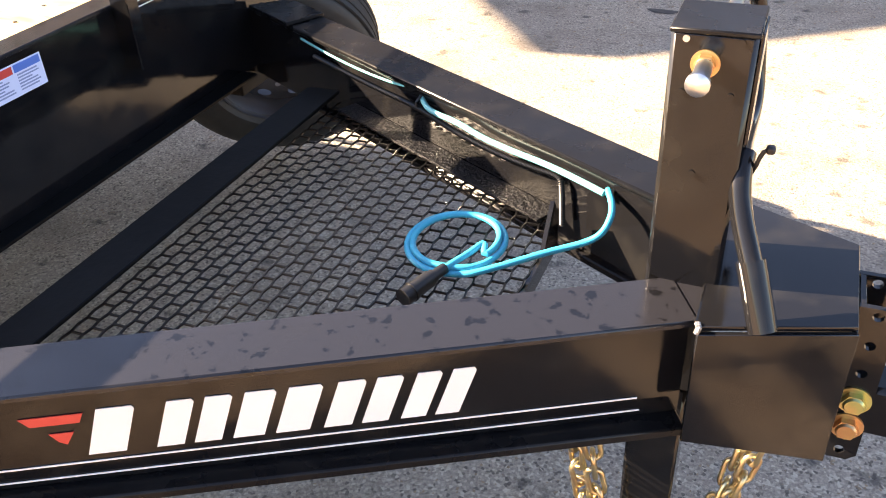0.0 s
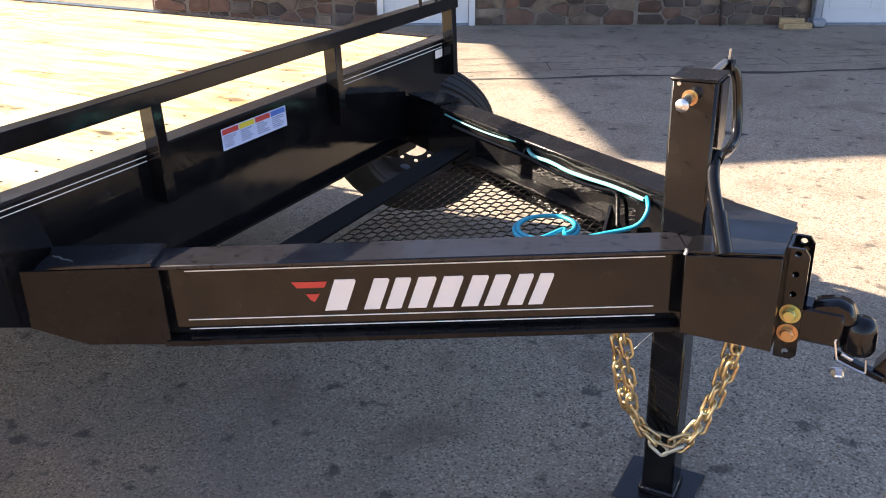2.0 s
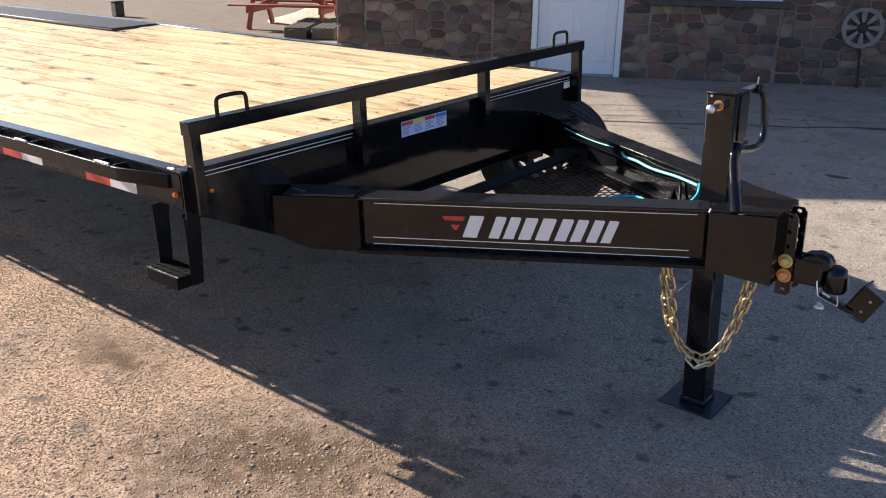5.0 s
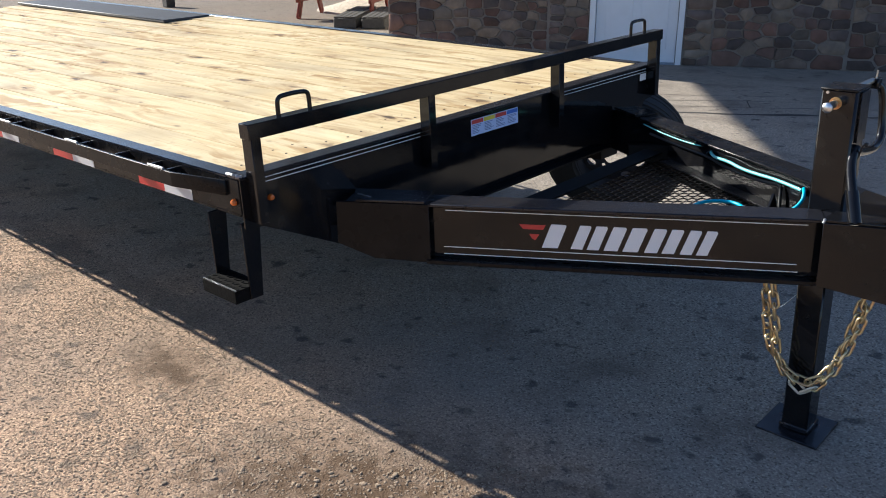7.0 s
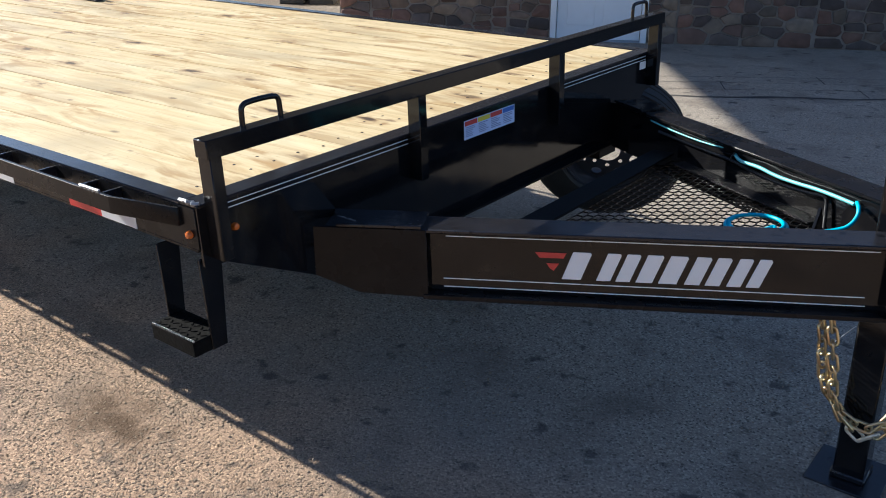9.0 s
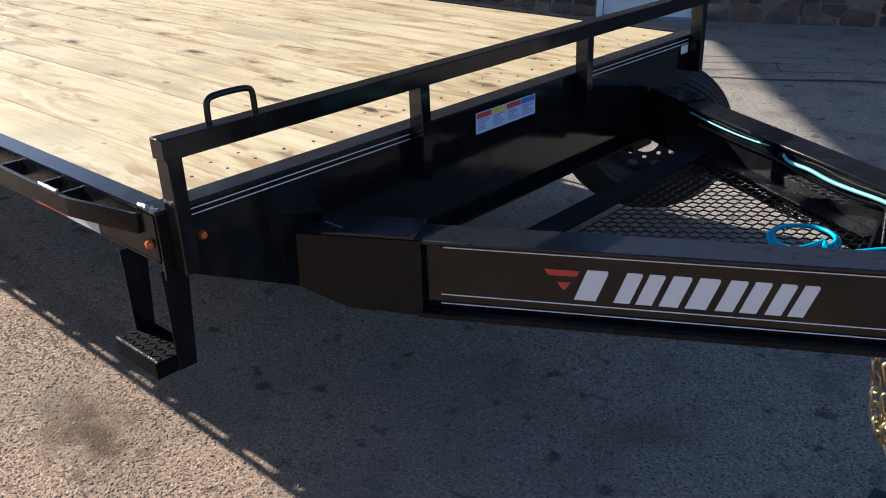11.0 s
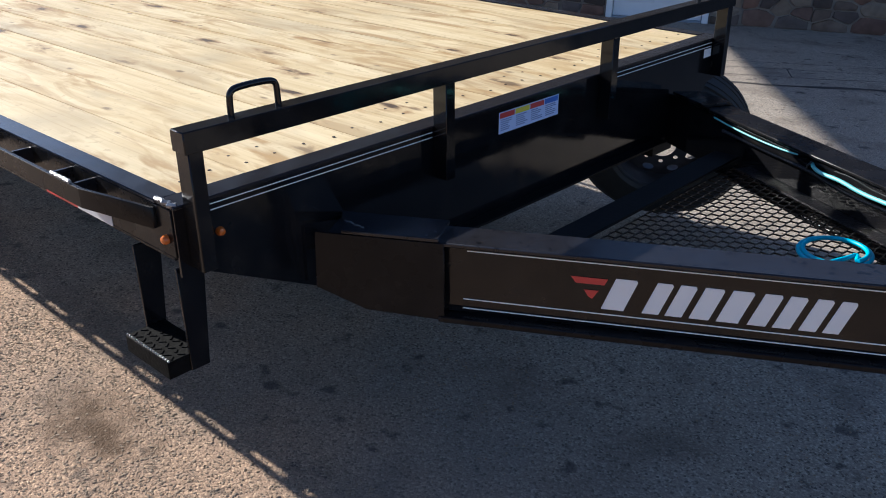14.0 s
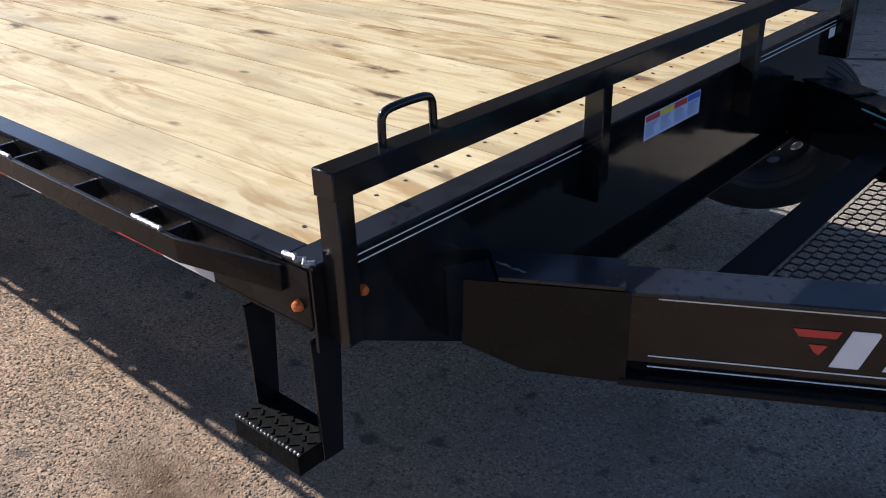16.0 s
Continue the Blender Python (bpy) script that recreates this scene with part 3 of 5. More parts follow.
ZB, ZT = 0.602, 0.808
for side, inner, outer in ((-1, -0.078, 0.030), (1, -0.020, 0.086)):
    m = beam_frame(side)
    s = Shape()
    L = 1.50

    def bar(x0, x1, y0, y1, z0, z1, bevel=0.003):
        s.block((x1 - x0, y1 - y0, z1 - z0), m @ Matrix.Translation(((x0 + x1) / 2, (y0 + y1) / 2, (z0 + z1) / 2)), bevel)

    bar(0.16, L, ZB + 0.012, ZT - 0.012, -0.008, 0.0, 0.0)                # web
    if side > 0:
        bar(-0.068, 0.16, 0.606, ZT - 0.012, -0.008, 0.0, 0.0)
    beam = part("tongue_beam", s, BLACK, trailer, "glossy black steel I-beam")
    s = Shape()
    bar(-0.02, L, ZT - 0.012, ZT, inner, outer)
    low = Shape().block((L - 0.26, 0.017, outer + 0.006 - inner), m @ Matrix.Translation(((L + 0.26) / 2, ZB + 0.0015, (inner + outer + 0.006) / 2)), 0.003)
    part("bottom_flange", low, BLACK_SATIN, beam)
    part("top_flange", s, BLACK_TOP if side < 0 else BLACK_SATIN, beam, "dusty black flange with dried drops" if side < 0 else "")
    # doubler plates where the beam meets the headboard
    d = Shape()
    d.prism([(-0.055, 0.655), (0.075, 0.606), (0.275, 0.600), (0.275, 0.806), (-0.05, 0.806)], m @ Matrix.Translation((0, 0, 0.024)), 0.008, 0.001)
    part("doubler_plate", d, BLACK_SATIN, trailer)
    c = Shape()
    end, lo, hi = (0.262, -0.085, 0.034) if side < 0 else (0.19, -0.024, 0.088)
    c.prism([(-0.02, lo), (end, lo), (end, hi), (0.02, hi)], Matrix(((m[0][0], m[0][2], 0, m[0][3]), (m[1][0], m[1][2], 0, m[1][3]), (0, 0, 1, ZT + 0.001), (0, 0, 0, 1))), 0.009, 0.001)
    part("cap_plate", c, BLACK_TOP if side < 0 else BLACK_SATIN, trailer)
    # pinstripes
    for x0, x1, z in ((0.325, 1.455, 0.780), (0.315, 1.435, 0.650), (0.315, 1.440, 0.625)):
        part("pinstripe", Shape().block((x1 - x0, 0.0028, 0.0012), m @ Matrix.Translation(((x0 + x1) / 2, z, 0.0014)), 0), WHITE_VINYL, beam, smooth=0)


def badge(side):
    m = beam_frame(side)
    root = None

    def slab(name, pts, mat, lift=0.0015):
        return part(name, Shape().prism(pts, m @ Matrix.Translation((0, 0, 0.0005)), lift), mat, trailer, smooth=0)

    u0, z0, z1, lean = 0.574, 0.664, 0.746, 0.030
    slab("badge_bar", [(u0, z1 - 0.004), (u0 + 0.086, z1 - 0.004), (u0 + 0.078, z1 - 0.020), (u0 + 0.012, z1 - 0.020)], RED_VINYL)
    slab("badge_bar", [(u0 + 0.032, z1 - 0.036), (u0 + 0.066, z1 - 0.036), (u0 + 0.052, z1 - 0.058), (u0 + 0.042, z1 - 0.052)], RED_VINYL)
    f = lambda u, h: (u + lean * h, z0 + (z1 - z0) * h)
    for a, c in ((0.648, 0.700), (0.742, 0.780), (0.794, 0.832), (0.848, 0.892), (0.908, 0.956), (0.976, 1.016), (1.030, 1.068), (1.086, 1.122), (1.136, 1.170)):
        slab("badge_block", [f(a, 0), f(c, 0), f(c, 0.93), f(c - 0.005, 1), f(a, 1)], WHITE_VINYL)


badge(-1)
rnd = random.Random(4)
part("weld_bead", Shape().sweep([(-0.006 + 0.007 * i, -0.812 - 0.0006 * i + rnd.uniform(-0.003, 0.003), 0.8185 + rnd.uniform(-0.001, 0.001)) for i in range(6)], 0.0022, 6), WELD, trailer)
part("weld_bead", Shape().sweep([(0.034 + 0.006 * i, -0.815 + rnd.uniform(-0.004, 0.004), 0.8185 + rnd.uniform(-0.001, 0.001)) for i in range(6)], 0.0016, 6), WELD, trailer)

# headboard, posts and front rail
s = Shape()
outline = [(-1.24, 0.962), (-1.24, 0.80), (-1.17, 0.792), (-0.87, 0.640), (-0.80, 0.632), (0.80, 0.632), (1.02, 0.625), (1.17, 0.792), (1.24, 0.80), (1.24, 0.962)]
YZ = Matrix(((0, 0, 1, 0), (1, 0, 0, 0), (0, 1, 0, 0), (0, 0, 0, 1)))
s.prism(outline, Matrix.Translation((-0.063, 0, 0)) @ YZ, 0.008)
part("headboard", s, BLACK, trailer, "glossy black steel headboard")
s = Shape().box(-0.125, -0.053, -1.24, 1.24, 0.958, 0.967, 0.002)
part("front_flange", s, BLACK_TOP, trailer)
for y0, y1 in ((-1.17, -0.445), (0.41, 1.17)):
    for z in (0.949, 0.935):
        part("pinstripe", Shape().box(-0.0552, -0.0536, y0, y1, z - 0.0011, z + 0.0011, 0), WHITE_VINYL, trailer, smooth=0)
for y in (-1.197, -0.423, 0.385, 1.197):
    part("rail_post", Shape().box(-0.0545, -0.005, y - 0.018, y + 0.018, 0.818, 1.094, 0.002), BLACK, trailer)
part("front_rail", Shape().box(-0.050, 0.0, -1.224, 1.224, 1.089, 1.137, 0.0022), BLACK, trailer, "glossy black square-tube rail")
for y in (-1.028, 1.028):
    h = Shape().sweep([(-0.026, y - 0.062, 1.137), (-0.026, y - 0.062, 1.165), (-0.026, y - 0.060, 1.192), (-0.026, y - 0.035, 1.198), (-0.026, y + 0.035, 1.198),
                       (-0.026, y + 0.060, 1.192), (-0.026, y + 0.062, 1.165), (-0.026, y + 0.062, 1.137)], 0.0075, 10, 2)
    part("tie_loop", h, BLACK, trailer)

# side frames, pockets, rub rails
LEN = -6.6
TWIST = 0.0082            # the frame is a little twisted: its far side rises towards the rear


def rise(ob, y, place=Matrix()):
    """Turn a lengthwise part about the deck's front end, as the twist has it at y."""
    a = math.atan(TWIST * (y + 1.243))
    ob.matrix_local = Matrix.Translation((-0.06, 0, 0.9)) @ Matrix.Rotation(a, 4, "Y") @ Matrix.Translation((0.06, 0, -0.9)) @ place
    return ob


for sy in (-1, 1):
    ch = rise(part("side_channel", Shape().box(LEN, -0.063, sy * 1.235, sy * 1.243, 0.846, 0.958, 0.001), BLACK_SATIN, trailer), sy * 1.243)
    part("top_flange", Shape().box(LEN, -0.125, sy * 1.185, sy * 1.243, 0.958, 0.967, 0.002), BLACK_TOP, ch)
    part("bottom_flange", Shape().box(LEN, -0.07, sy * 1.17, sy * 1.243, 0.838, 0.846, 0.001), BLACK_SATIN, ch)
    r = Shape()
    xz = Matrix(((1, 0, 0, 0), (0, 1, 0, 0), (0, 0, 1, 0.902), (0, 0, 0, 1)))
    y0, y1 = sy * 1.292, sy * 1.302
    r.prism([(LEN, y0), (-0.355, y0), (-0.125, sy * 1.243), (-0.125, sy * 1.253), (-0.36, y1), (LEN, y1)], xz, 0.049, 0.001)
    part("rub_rail", r, BLACK_SATIN, ch)
    for i in range(10):
        x = -0.455 - i * 0.62
        for e in (-0.058, 0.058, 0.29):
            part("stake_pocket", Shape().box(x - e - 0.004, x - e + 0.004, sy * 1.243, sy * 1.292, 0.908, 0.953, 0), BLACK_TOP, ch)
        if sy < 0:
            w = Shape().sweep([(x - 0.05 + 0.011 * k, sy * (1.297 + 0.002 * (k % 2)), 0.955) for k in range(10)], 0.005, 6)
            part("weld_bead", w, WELD, ch)
    for i in range(9):
        x = -0.52 - 0.70 * i
        part("reflective_tape", Shape().box(x - 0.175, x, sy * 1.243, sy * 1.2445, 0.842, 0.882, 0), RED_TAPE, ch, "red reflective tape")
        part("reflective_tape", Shape().box(x, x + 0.177, sy * 1.243, sy * 1.2445, 0.842, 0.882, 0), SILVER_TAPE, ch, "silver reflective tape")
w = Shape().sweep([(-0.128 + 0.012 * k, -1.236 + 0.0012 * k * (-1) ** k, 0.969) for k in range(7)], 0.006, 6)
part("weld_bead", w, WELD, trailer)

# boards
deck = part("deck_frame", Shape().box(LEN, -0.14, -1.17, 1.17, 0.86, 0.912, 0), BLACK, trailer)
count, width = 13, 2.37 / 13
blen = -LEN - 0.125
me = Shape().box(-blen / 2, blen / 2, -width / 2 + 0.0004, width / 2 - 0.0004, -0.02, 0.018, 0).mesh("deck_board", WOOD, smooth=0)
for i in range(count):
    ob = new("deck_board", me)
    ob.parent = deck
    y = -1.185 + width * (i + 0.5)
    rise(ob, y, Matrix.Translation((-0.125 - blen / 2, y, 0.945 + 0.0005 * math.sin(i * 2.3))))
# raised steel cover over the wheels on the far side
rise(part("wheel_cover", Shape().box(LEN, -3.95, 0.78, 1.18, 0.958, 0.980, 0.004), PLATE, trailer, "black steel wheel cover plate"), 1.0)

# screws along the front of the boards
sc = Shape().cylinder((0, 0, 0), (0, 0, 0.0010), 0.0045, segs=8).mesh("deck_screw", RUST, smooth=0)
for i in range(count):
    for x in ((-0.20, -0.275) if i % 3 == 1 else (-0.20,)):
        for e in (-0.045, 0.045):
            ob = new("deck_screw", sc)
            ob.parent = deck
            y = -1.185 + width * (i + 0.5) + e + 0.008 * math.sin(i * 3.3)
            ob.location = (x + 0.012 * math.sin(i * 5.1 + e * 90), y, 0.9634 + TWIST * 0.15 * (y + 1.243))

# cross bars and mesh floor between the tongue beams
y = 0.84 - 0.552 * 0.352 - 0.01
part("cross_bar", Shape().box(0.262, 0.352, -y, y, 0.690, 0.70, 0.002).box(0.262, 0.271, -y, y, 0.650, 0.690, 0), BLACK_MATT, trailer)
part("headboard_foot", Shape().box(-0.055, -0.006, -0.80, 0.80, 0.632, 0.640, 0.001), BLACK_MATT, trailer, "bottom flange of the headboard")
part("frame_rail", Shape().box(-1.1, -0.066, 0.80, 0.95, 0.560, 0.79, 0.004), BLACK_MATT, trailer)
part("corner_gusset", Shape().box(-0.076, -0.067, 0.90, 1.16, 0.69, 0.80, 0.001), BLACK_MATT, trailer)

# mesh floor of expanded metal, one flat sheet of diamonds
ms = Shape()
ZM = 0.665
wv = 0.0014
px, py = 0.056, 0.040
seg = []
for i in range(-1, 13):
    for j in range(-32, 33):
        x, y = 0.36 + i * px + (px / 2 if j % 2 else 0), j * py / 2 * 1.0
        b = 0.0125                                   # half of a bond between two strands
        for p, q in (((-b, 0), (b, 0)), ((b, 0), (px / 2 - b, py / 2)), ((b, 0), (px / 2 - b, -py / 2))):
            a, c = Vector((x + p[0], y + p[1], ZM)), Vector((x + q[0], y + q[1], ZM))
            mx, my = (a.x + c.x) / 2, abs((a.y + c.y) / 2)
            if 0.345 < mx < 1.02 and my < 0.84 - 0.552 * mx - 0.01:
                seg.append((a, c))
for a, c in seg:
    d = (c - a).normalized()
    n = Vector((-d.y, d.x, 0)) * wv
    h = Vector((0, 0, 0.0020))
    ms.add([a - n - h, a + n - h, a + n + h, a - n + h, c - n - h, c + n - h, c + n + h, c - n + h],
           [(3, 2, 6, 7), (0, 4, 5, 1), (1, 5, 6, 2), (0, 3, 7, 4)])
part("mesh_floor", ms, MESH, trailer, "black expanded metal mesh floor", smooth=0, kind="stuff")
for sy in (-1, 1):
    m = beam_frame(sy)
    part("mesh_angle", Shape().block((0.70, 0.006, 0.055), m @ Matrix.Translation((0.81, ZM + 0.008, -0.036)), 0.001), SPATTER, trailer)
for sy in (-1, 1):
    tip = [(1.330, sy * 0.144), (1.274, sy * 0.044), (1.325, sy * 0.044)]
    part("tip_plate", Shape().prism(tip, Matrix.Translation((0, 0, ZT - 0.011)), 0.009), BLACK_TOP, trailer)
part("weld_bead", Shape().sweep([(1.323 + 0.001 * (k % 2), -0.150 + 0.010 * k, 0.812) for k in range(10)], 0.0026, 6), BLACK, trailer)
part("weld_bead", Shape().sweep([(1.326, -0.168, 0.806), (1.329, -0.164, 0.813), (1.326, -0.155, 0.814)], 0.0042, 6), WELD, trailer)
g_ = Shape().prism([(-0.225, 0.625), (0.235, 0.625), (0.235, 0.705), (0.205, 0.745), (0.135, 0.665), (-0.225, 0.665)], Matrix.Translation((1.02, 0, 0)) @ Matrix(((0, 0, 1, 0), (1, 0, 0, 0), (0, 1, 0, 0), (0, 0, 0, 1))), 0.008)
part("gusset_plate", g_, BLACK, trailer)

# coupler box round the tip of the tongue
s = Shape()
top = [(1.324, -0.163), (1.524, -0.095), (1.524, 0.110), (1.324, 0.20)]
s.prism(top, Matrix.Translation((0, 0, 0.806)), 0.008, 0.001)
part("coupler_top", s, BLACK, trailer)
for sy in (-1, 1):
    a, c = Vector((1.326, sy * 0.163, 0)), Vector((1.524, sy * 0.095, 0))
    d = (c - a).normalized()
    m = Matrix(((d.x, 0, d.y, a.x), (d.y, 0, -d.x, a.y), (0, 1, 0, 0), (0, 0, 0, 1)))
    L = (c - a).length
    s = Shape().prism([(0, 0.606), (L, 0.568), (L, 0.806), (0, 0.806)], m, -0.008 * sy, 0.001)
    part("coupler_side", s, BLACK, trailer, "glossy black tapered coupler side")
part("coupler_front", Shape().box(1.516, 1.525, -0.094, 0.094, 0.568, 0.806, 0.001), BLACK, trailer)


def flange_plate(y, name):
    """Upright holed plate of the adjustable coupler channel."""
    out = [(1.525, 0.527), (1.564, 0.527), (1.576, 0.539), (1.576, 0.795), (1.564, 0.812), (1.525, 0.812)]
    bm = bmesh.new()
    loops = [out] + [[(1.551 + 0.0078 * math.cos(0.5236 * k), 0.545 + 0.0508 * i + 0.0078 * math.sin(0.5236 * k)) for k in range(12)] for i in range(6)]
    edges = []
    for lp in loops:
        ring = [bm.verts.new((px_, pz_, 0)) for px_, pz_ in lp]
        edges += [bm.edges.new((ring[k], ring[(k + 1) % len(ring)])) for k in range(len(ring))]
    bmesh.ops.triangle_fill(bm, use_beauty=True, use_dissolve=False, edges=edges)
    up = bmesh.ops.extrude_face_region(bm, geom=bm.faces[:])
    bmesh.ops.translate(bm, vec=(0, 0, 0.009), verts=[g for g in up["geom"] if isinstance(g, bmesh.types.BMVert)])
    bmesh.ops.recalc_face_normals(bm, faces=bm.faces[:])
    part(name, Shape().bm(bm, Matrix(((1, 0, 0, 0), (0, 0, -1, y), (0, 1, 0, 0), (0, 0, 0, 1)))), BLACK, trailer, smooth=0)


flange_plate(-0.036, "coupler_plate")
flange_plate(0.045, "coupler_plate")
part("channel_web", Shape().box(1.525, 1.534, -0.036, 0.036, 0.527, 0.812, 0.001), BLACK, trailer)


def bolt(c, axis, r, mat, length=0.014):
    c, axis = Vector(c), Vector(axis)
    b = Shape()
    b.cylinder(c, c + axis * 0.003, r * 1.339, segs=24)
    b.cylinder(c + axis * 0.003, c + axis * length, r, segs=6)
    b.cylinder(c + axis * length, c + axis * (length + 0.004), r * 0.85, r * 0.7, segs=12)
    return b


part("coupler_bolt", bolt((1.551, -0.045, 0.647), (0, -1, 0), 0.018, GREEN_ZINC), GREEN_ZINC, trailer, "greenish zinc bolt")
part("coupler_bolt", bolt((1.551, -0.045, 0.596), (0, -1, 0), 0.018, COPPER_ZINC), COPPER_ZINC, trailer, "coppery zinc bolt")

# ball coupler
s = Shape()
s.box(1.544, 1.669, -0.034, 0.034, 0.572, 0.665, 0.008)
s.prism([(1.582, 0.650), (1.602, 0.675), (1.648, 0.686), (1.676, 0.676), (1.694, 0.645), (1.680, 0.630), (1.602, 0.630)],
        Matrix(((1, 0, 0, 0), (0, 0, -1, 0.03), (0, 1, 0, 0), (0, 0, 0, 1))), 0.06, 0.006)
s.lathe([(0.0, 0.648), (0.020, 0.646), (0.032, 0.638), (0.038, 0.618), (0.040, 0.572), (0.034, 0.560), (0.030, 0.572), (0.0, 0.59)],
        Matrix.Translation((1.700, 0.004, 0)), 28)
part("ball_coupler", s, BLACK, trailer, "black cast ball coupler")
part("latch_pin", Shape().sweep([(1.662, -0.030, 0.602), (1.653, -0.033, 0.594), (1.657, -0.036, 0.580), (1.663, -0.038, 0.550), (1.667, -0.038, 0.546), (1.724, -0.038, 0.527),
                                 (1.728, -0.038, 0.530), (1.723, -0.036, 0.562)], 0.0026, 8, 1), ZINC, trailer, "bent zinc wire latch pin")
part("latch_nut", bolt((1.668, -0.022, 0.512), (0.25, -0.75, -0.6), 0.0145, ZINC, 0.018), ZINC, trailer)
part("latch_spring", Shape().cylinder((1.672, -0.018, 0.556), (1.697, -0.018, 0.546), 0.007, segs=10), ZINC, trailer)
s = Shape()
m = Matrix.Translation((1.797, -0.004, 0.541)) @ Matrix.Rotation(radians(30), 4, "Y") @ Matrix.Rotation(radians(-6), 4, "Z")
s.block((0.077, 0.008, 0.104), m, 0.001)
s.block((0.008, 0.075, 0.104), m @ Matrix.Translation((-0.0345, 0.0335, 0)), 0.001)
s.block((0.115, 0.026, 0.016), Matrix.Translation((1.712, -0.004, 0.524)) @ Matrix.Rotation(radians(18), 4, "Y"), 0.003)
lock = part("lock_plate", s, BLACK, trailer, "black holed lever plate")
# bright blocks in the unpierced plate imitate light showing through its two holes
for dz in (-0.024, 0.022):
    part("light_hole_block", Shape().block((0.009, 0.0092, 0.009), m @ Matrix.Translation((0.010, 0, dz)), 0.001), STEEL, lock)

# drop-leg jack
jack = part("jack_tube", Shape().box(1.238, 1.341, -0.060, 0.046, 0.60, 1.178, 0.006), BLACK, trailer, "black square jack tube")
part("jack_leg", Shape().box(1.234, 1.320, -0.055, 0.037, 0.012, 0.60, 0.005), BLACK, trailer)
f = Shape().box(1.168, 1.376, -0.112, 0.090, 0.004, 0.016, 0.002)
f.box(1.228, 1.326, -0.062, 0.042, 0.016, 0.036, 0.004)
part("jack_foot", f, BLACK_TOP, trailer)
part("jack_cap", Shape().box(1.236, 1.343, -0.062, 0.048, 1.174, 1.181, 0.002), BLACK_SATIN, trailer)
JX, JZ = 1.283, 1.138
part("jack_nut", bolt((JX, -0.060, JZ), (0, -1, 0), 0.0135, COPPER_ZINC, 0.012), COPPER_ZINC, jack, "coppery zinc nut")
part("jack_pin", Shape().cylinder((JX, -0.070, JZ), (JX, -0.118, JZ - 0.002), 0.011, 0.011).lathe(
    [(0.011, 0.0), (0.015, 0.003), (0.015, 0.010), (0.009, 0.014), (0, 0.015)], Matrix.Translation((JX, -0.116, JZ - 0.002)) @ Matrix.Rotation(radians(90), 4, "X"), 16), ZINC, jack, "bright zinc pin")
for x, z in ((1.257, 1.168), (1.322, 1.168), (1.258, 1.098), (1.318, 1.098), (1.284, 0.985)):
    part("screw_head", Shape().cylinder((x, -0.0595, z), (x, -0.0625, z), 0.0045, segs=10), ZINC if z > 1.1 and x < 1.3 else BLACK, jack)
part("gear_plate", Shape().box(1.341, 1.346, -0.030, 0.040, 1.02, 1.17, 0.001), BLACK_TOP, jack)
part("crank_shaft", Shape().cylinder((1.298, 0.046, 1.165), (1.298, 0.20, 1.165), 0.009), STEEL, jack)
c = Shape()
c.sweep([(1.304, 0.215, 1.150), (1.312, 0.235, 1.145), (1.322, 0.243, 1.120), (1.332, 0.240, 1.04), (1.338, 0.228, 0.995), (1.340, 0.205, 0.970), (1.338, 0.15, 0.960),
         (1.340, 0.04, 0.978), (1.345, -0.02, 0.994), (1.344, -0.045, 0.985)], 0.0125, 12, 2)
part("crank_arm", c, BLACK, jack, "black bent crank arm")
c = Shape()
c.sweep([(1.345, -0.018, 1.004), (1.344, -0.045, 0.985), (1.352, -0.068, 0.945), (1.380, -0.113, 0.890)], 0.0150, 12, 2)
c.sweep([(1.377, -0.108, 0.896), (1.393, -0.128, 0.855), (1.408, -0.146, 0.815)], 0.0195, 16)
part("crank_grip", c, BLACK, jack, "black tubular crank grip")
part("clip_pin", Shape().sweep([(1.352, -0.03, 0.972), (1.360, -0.034, 0.990), (1.366, -0.036, 1.016), (1.374, -0.036, 1.022)], 0.003, 6, 1).block((0.012, 0.012, 0.012), Matrix.Translation((1.376, -0.036, 1.022)), 0.003), PLASTIC, jack)
part("clevis", Shape().box(1.288, 1.318, 0.195, 0.232, 1.140, 1.172, 0.004), BLACK, jack)
part("grip_pin", Shape().sweep([(1.304, 0.213, 1.16), (1.306, 0.213, 1.196)], 0.003, 6), STEEL, jack)

TREAD = material("worn_black_tread", (0.006, 0.006, 0.006), 0.7, spec=0.05, vary=0.4, scale=60, bump=0.2, bump_scale=90)
# step under the corner
s = Shape()
s.box(-0.268, -0.079, -1.292, -1.190, 0.590, 0.597, 0.001)
s.box(-0.268, -0.079, -1.296, -1.289, 0.552, 0.597, 0.001)
for i in range(9):
    for j in range(4):
        s.block((0.016, 0.004, 0.0022), Matrix.Translation((-0.255 + 0.0205 * i, -1.278 + 0.024 * j, 0.598)) @ Matrix.Rotation(radians(45 if (i + j) % 2 else -45), 4, "Z"), 0)
teeth = Shape()
for i in range(18):
    teeth.block((0.006, 0.005, 0.006), Matrix.Translation((-0.263 + 0.0107 * i, -1.292, 0.599)), 0.0015)
part("tread_teeth", teeth, WELD, trailer, "bright teeth along the step's edge")
s.box(-0.087, -0.079, -1.294, -1.19, 0.552, 0.590, 0.001)
part("step_tread", s, TREAD, trailer, "black diamond-plate step tread")
for x in (-0.270, -0.082):
    leg = Shape().prism([(-1.242, 0.815), (-1.172, 0.815), (-1.192, 0.552), (-1.240, 0.552)], Matrix.Translation((x, 0, 0)) @ YZ, 0.007, 0.001)
    part("step_leg", leg, BLACK, trailer)

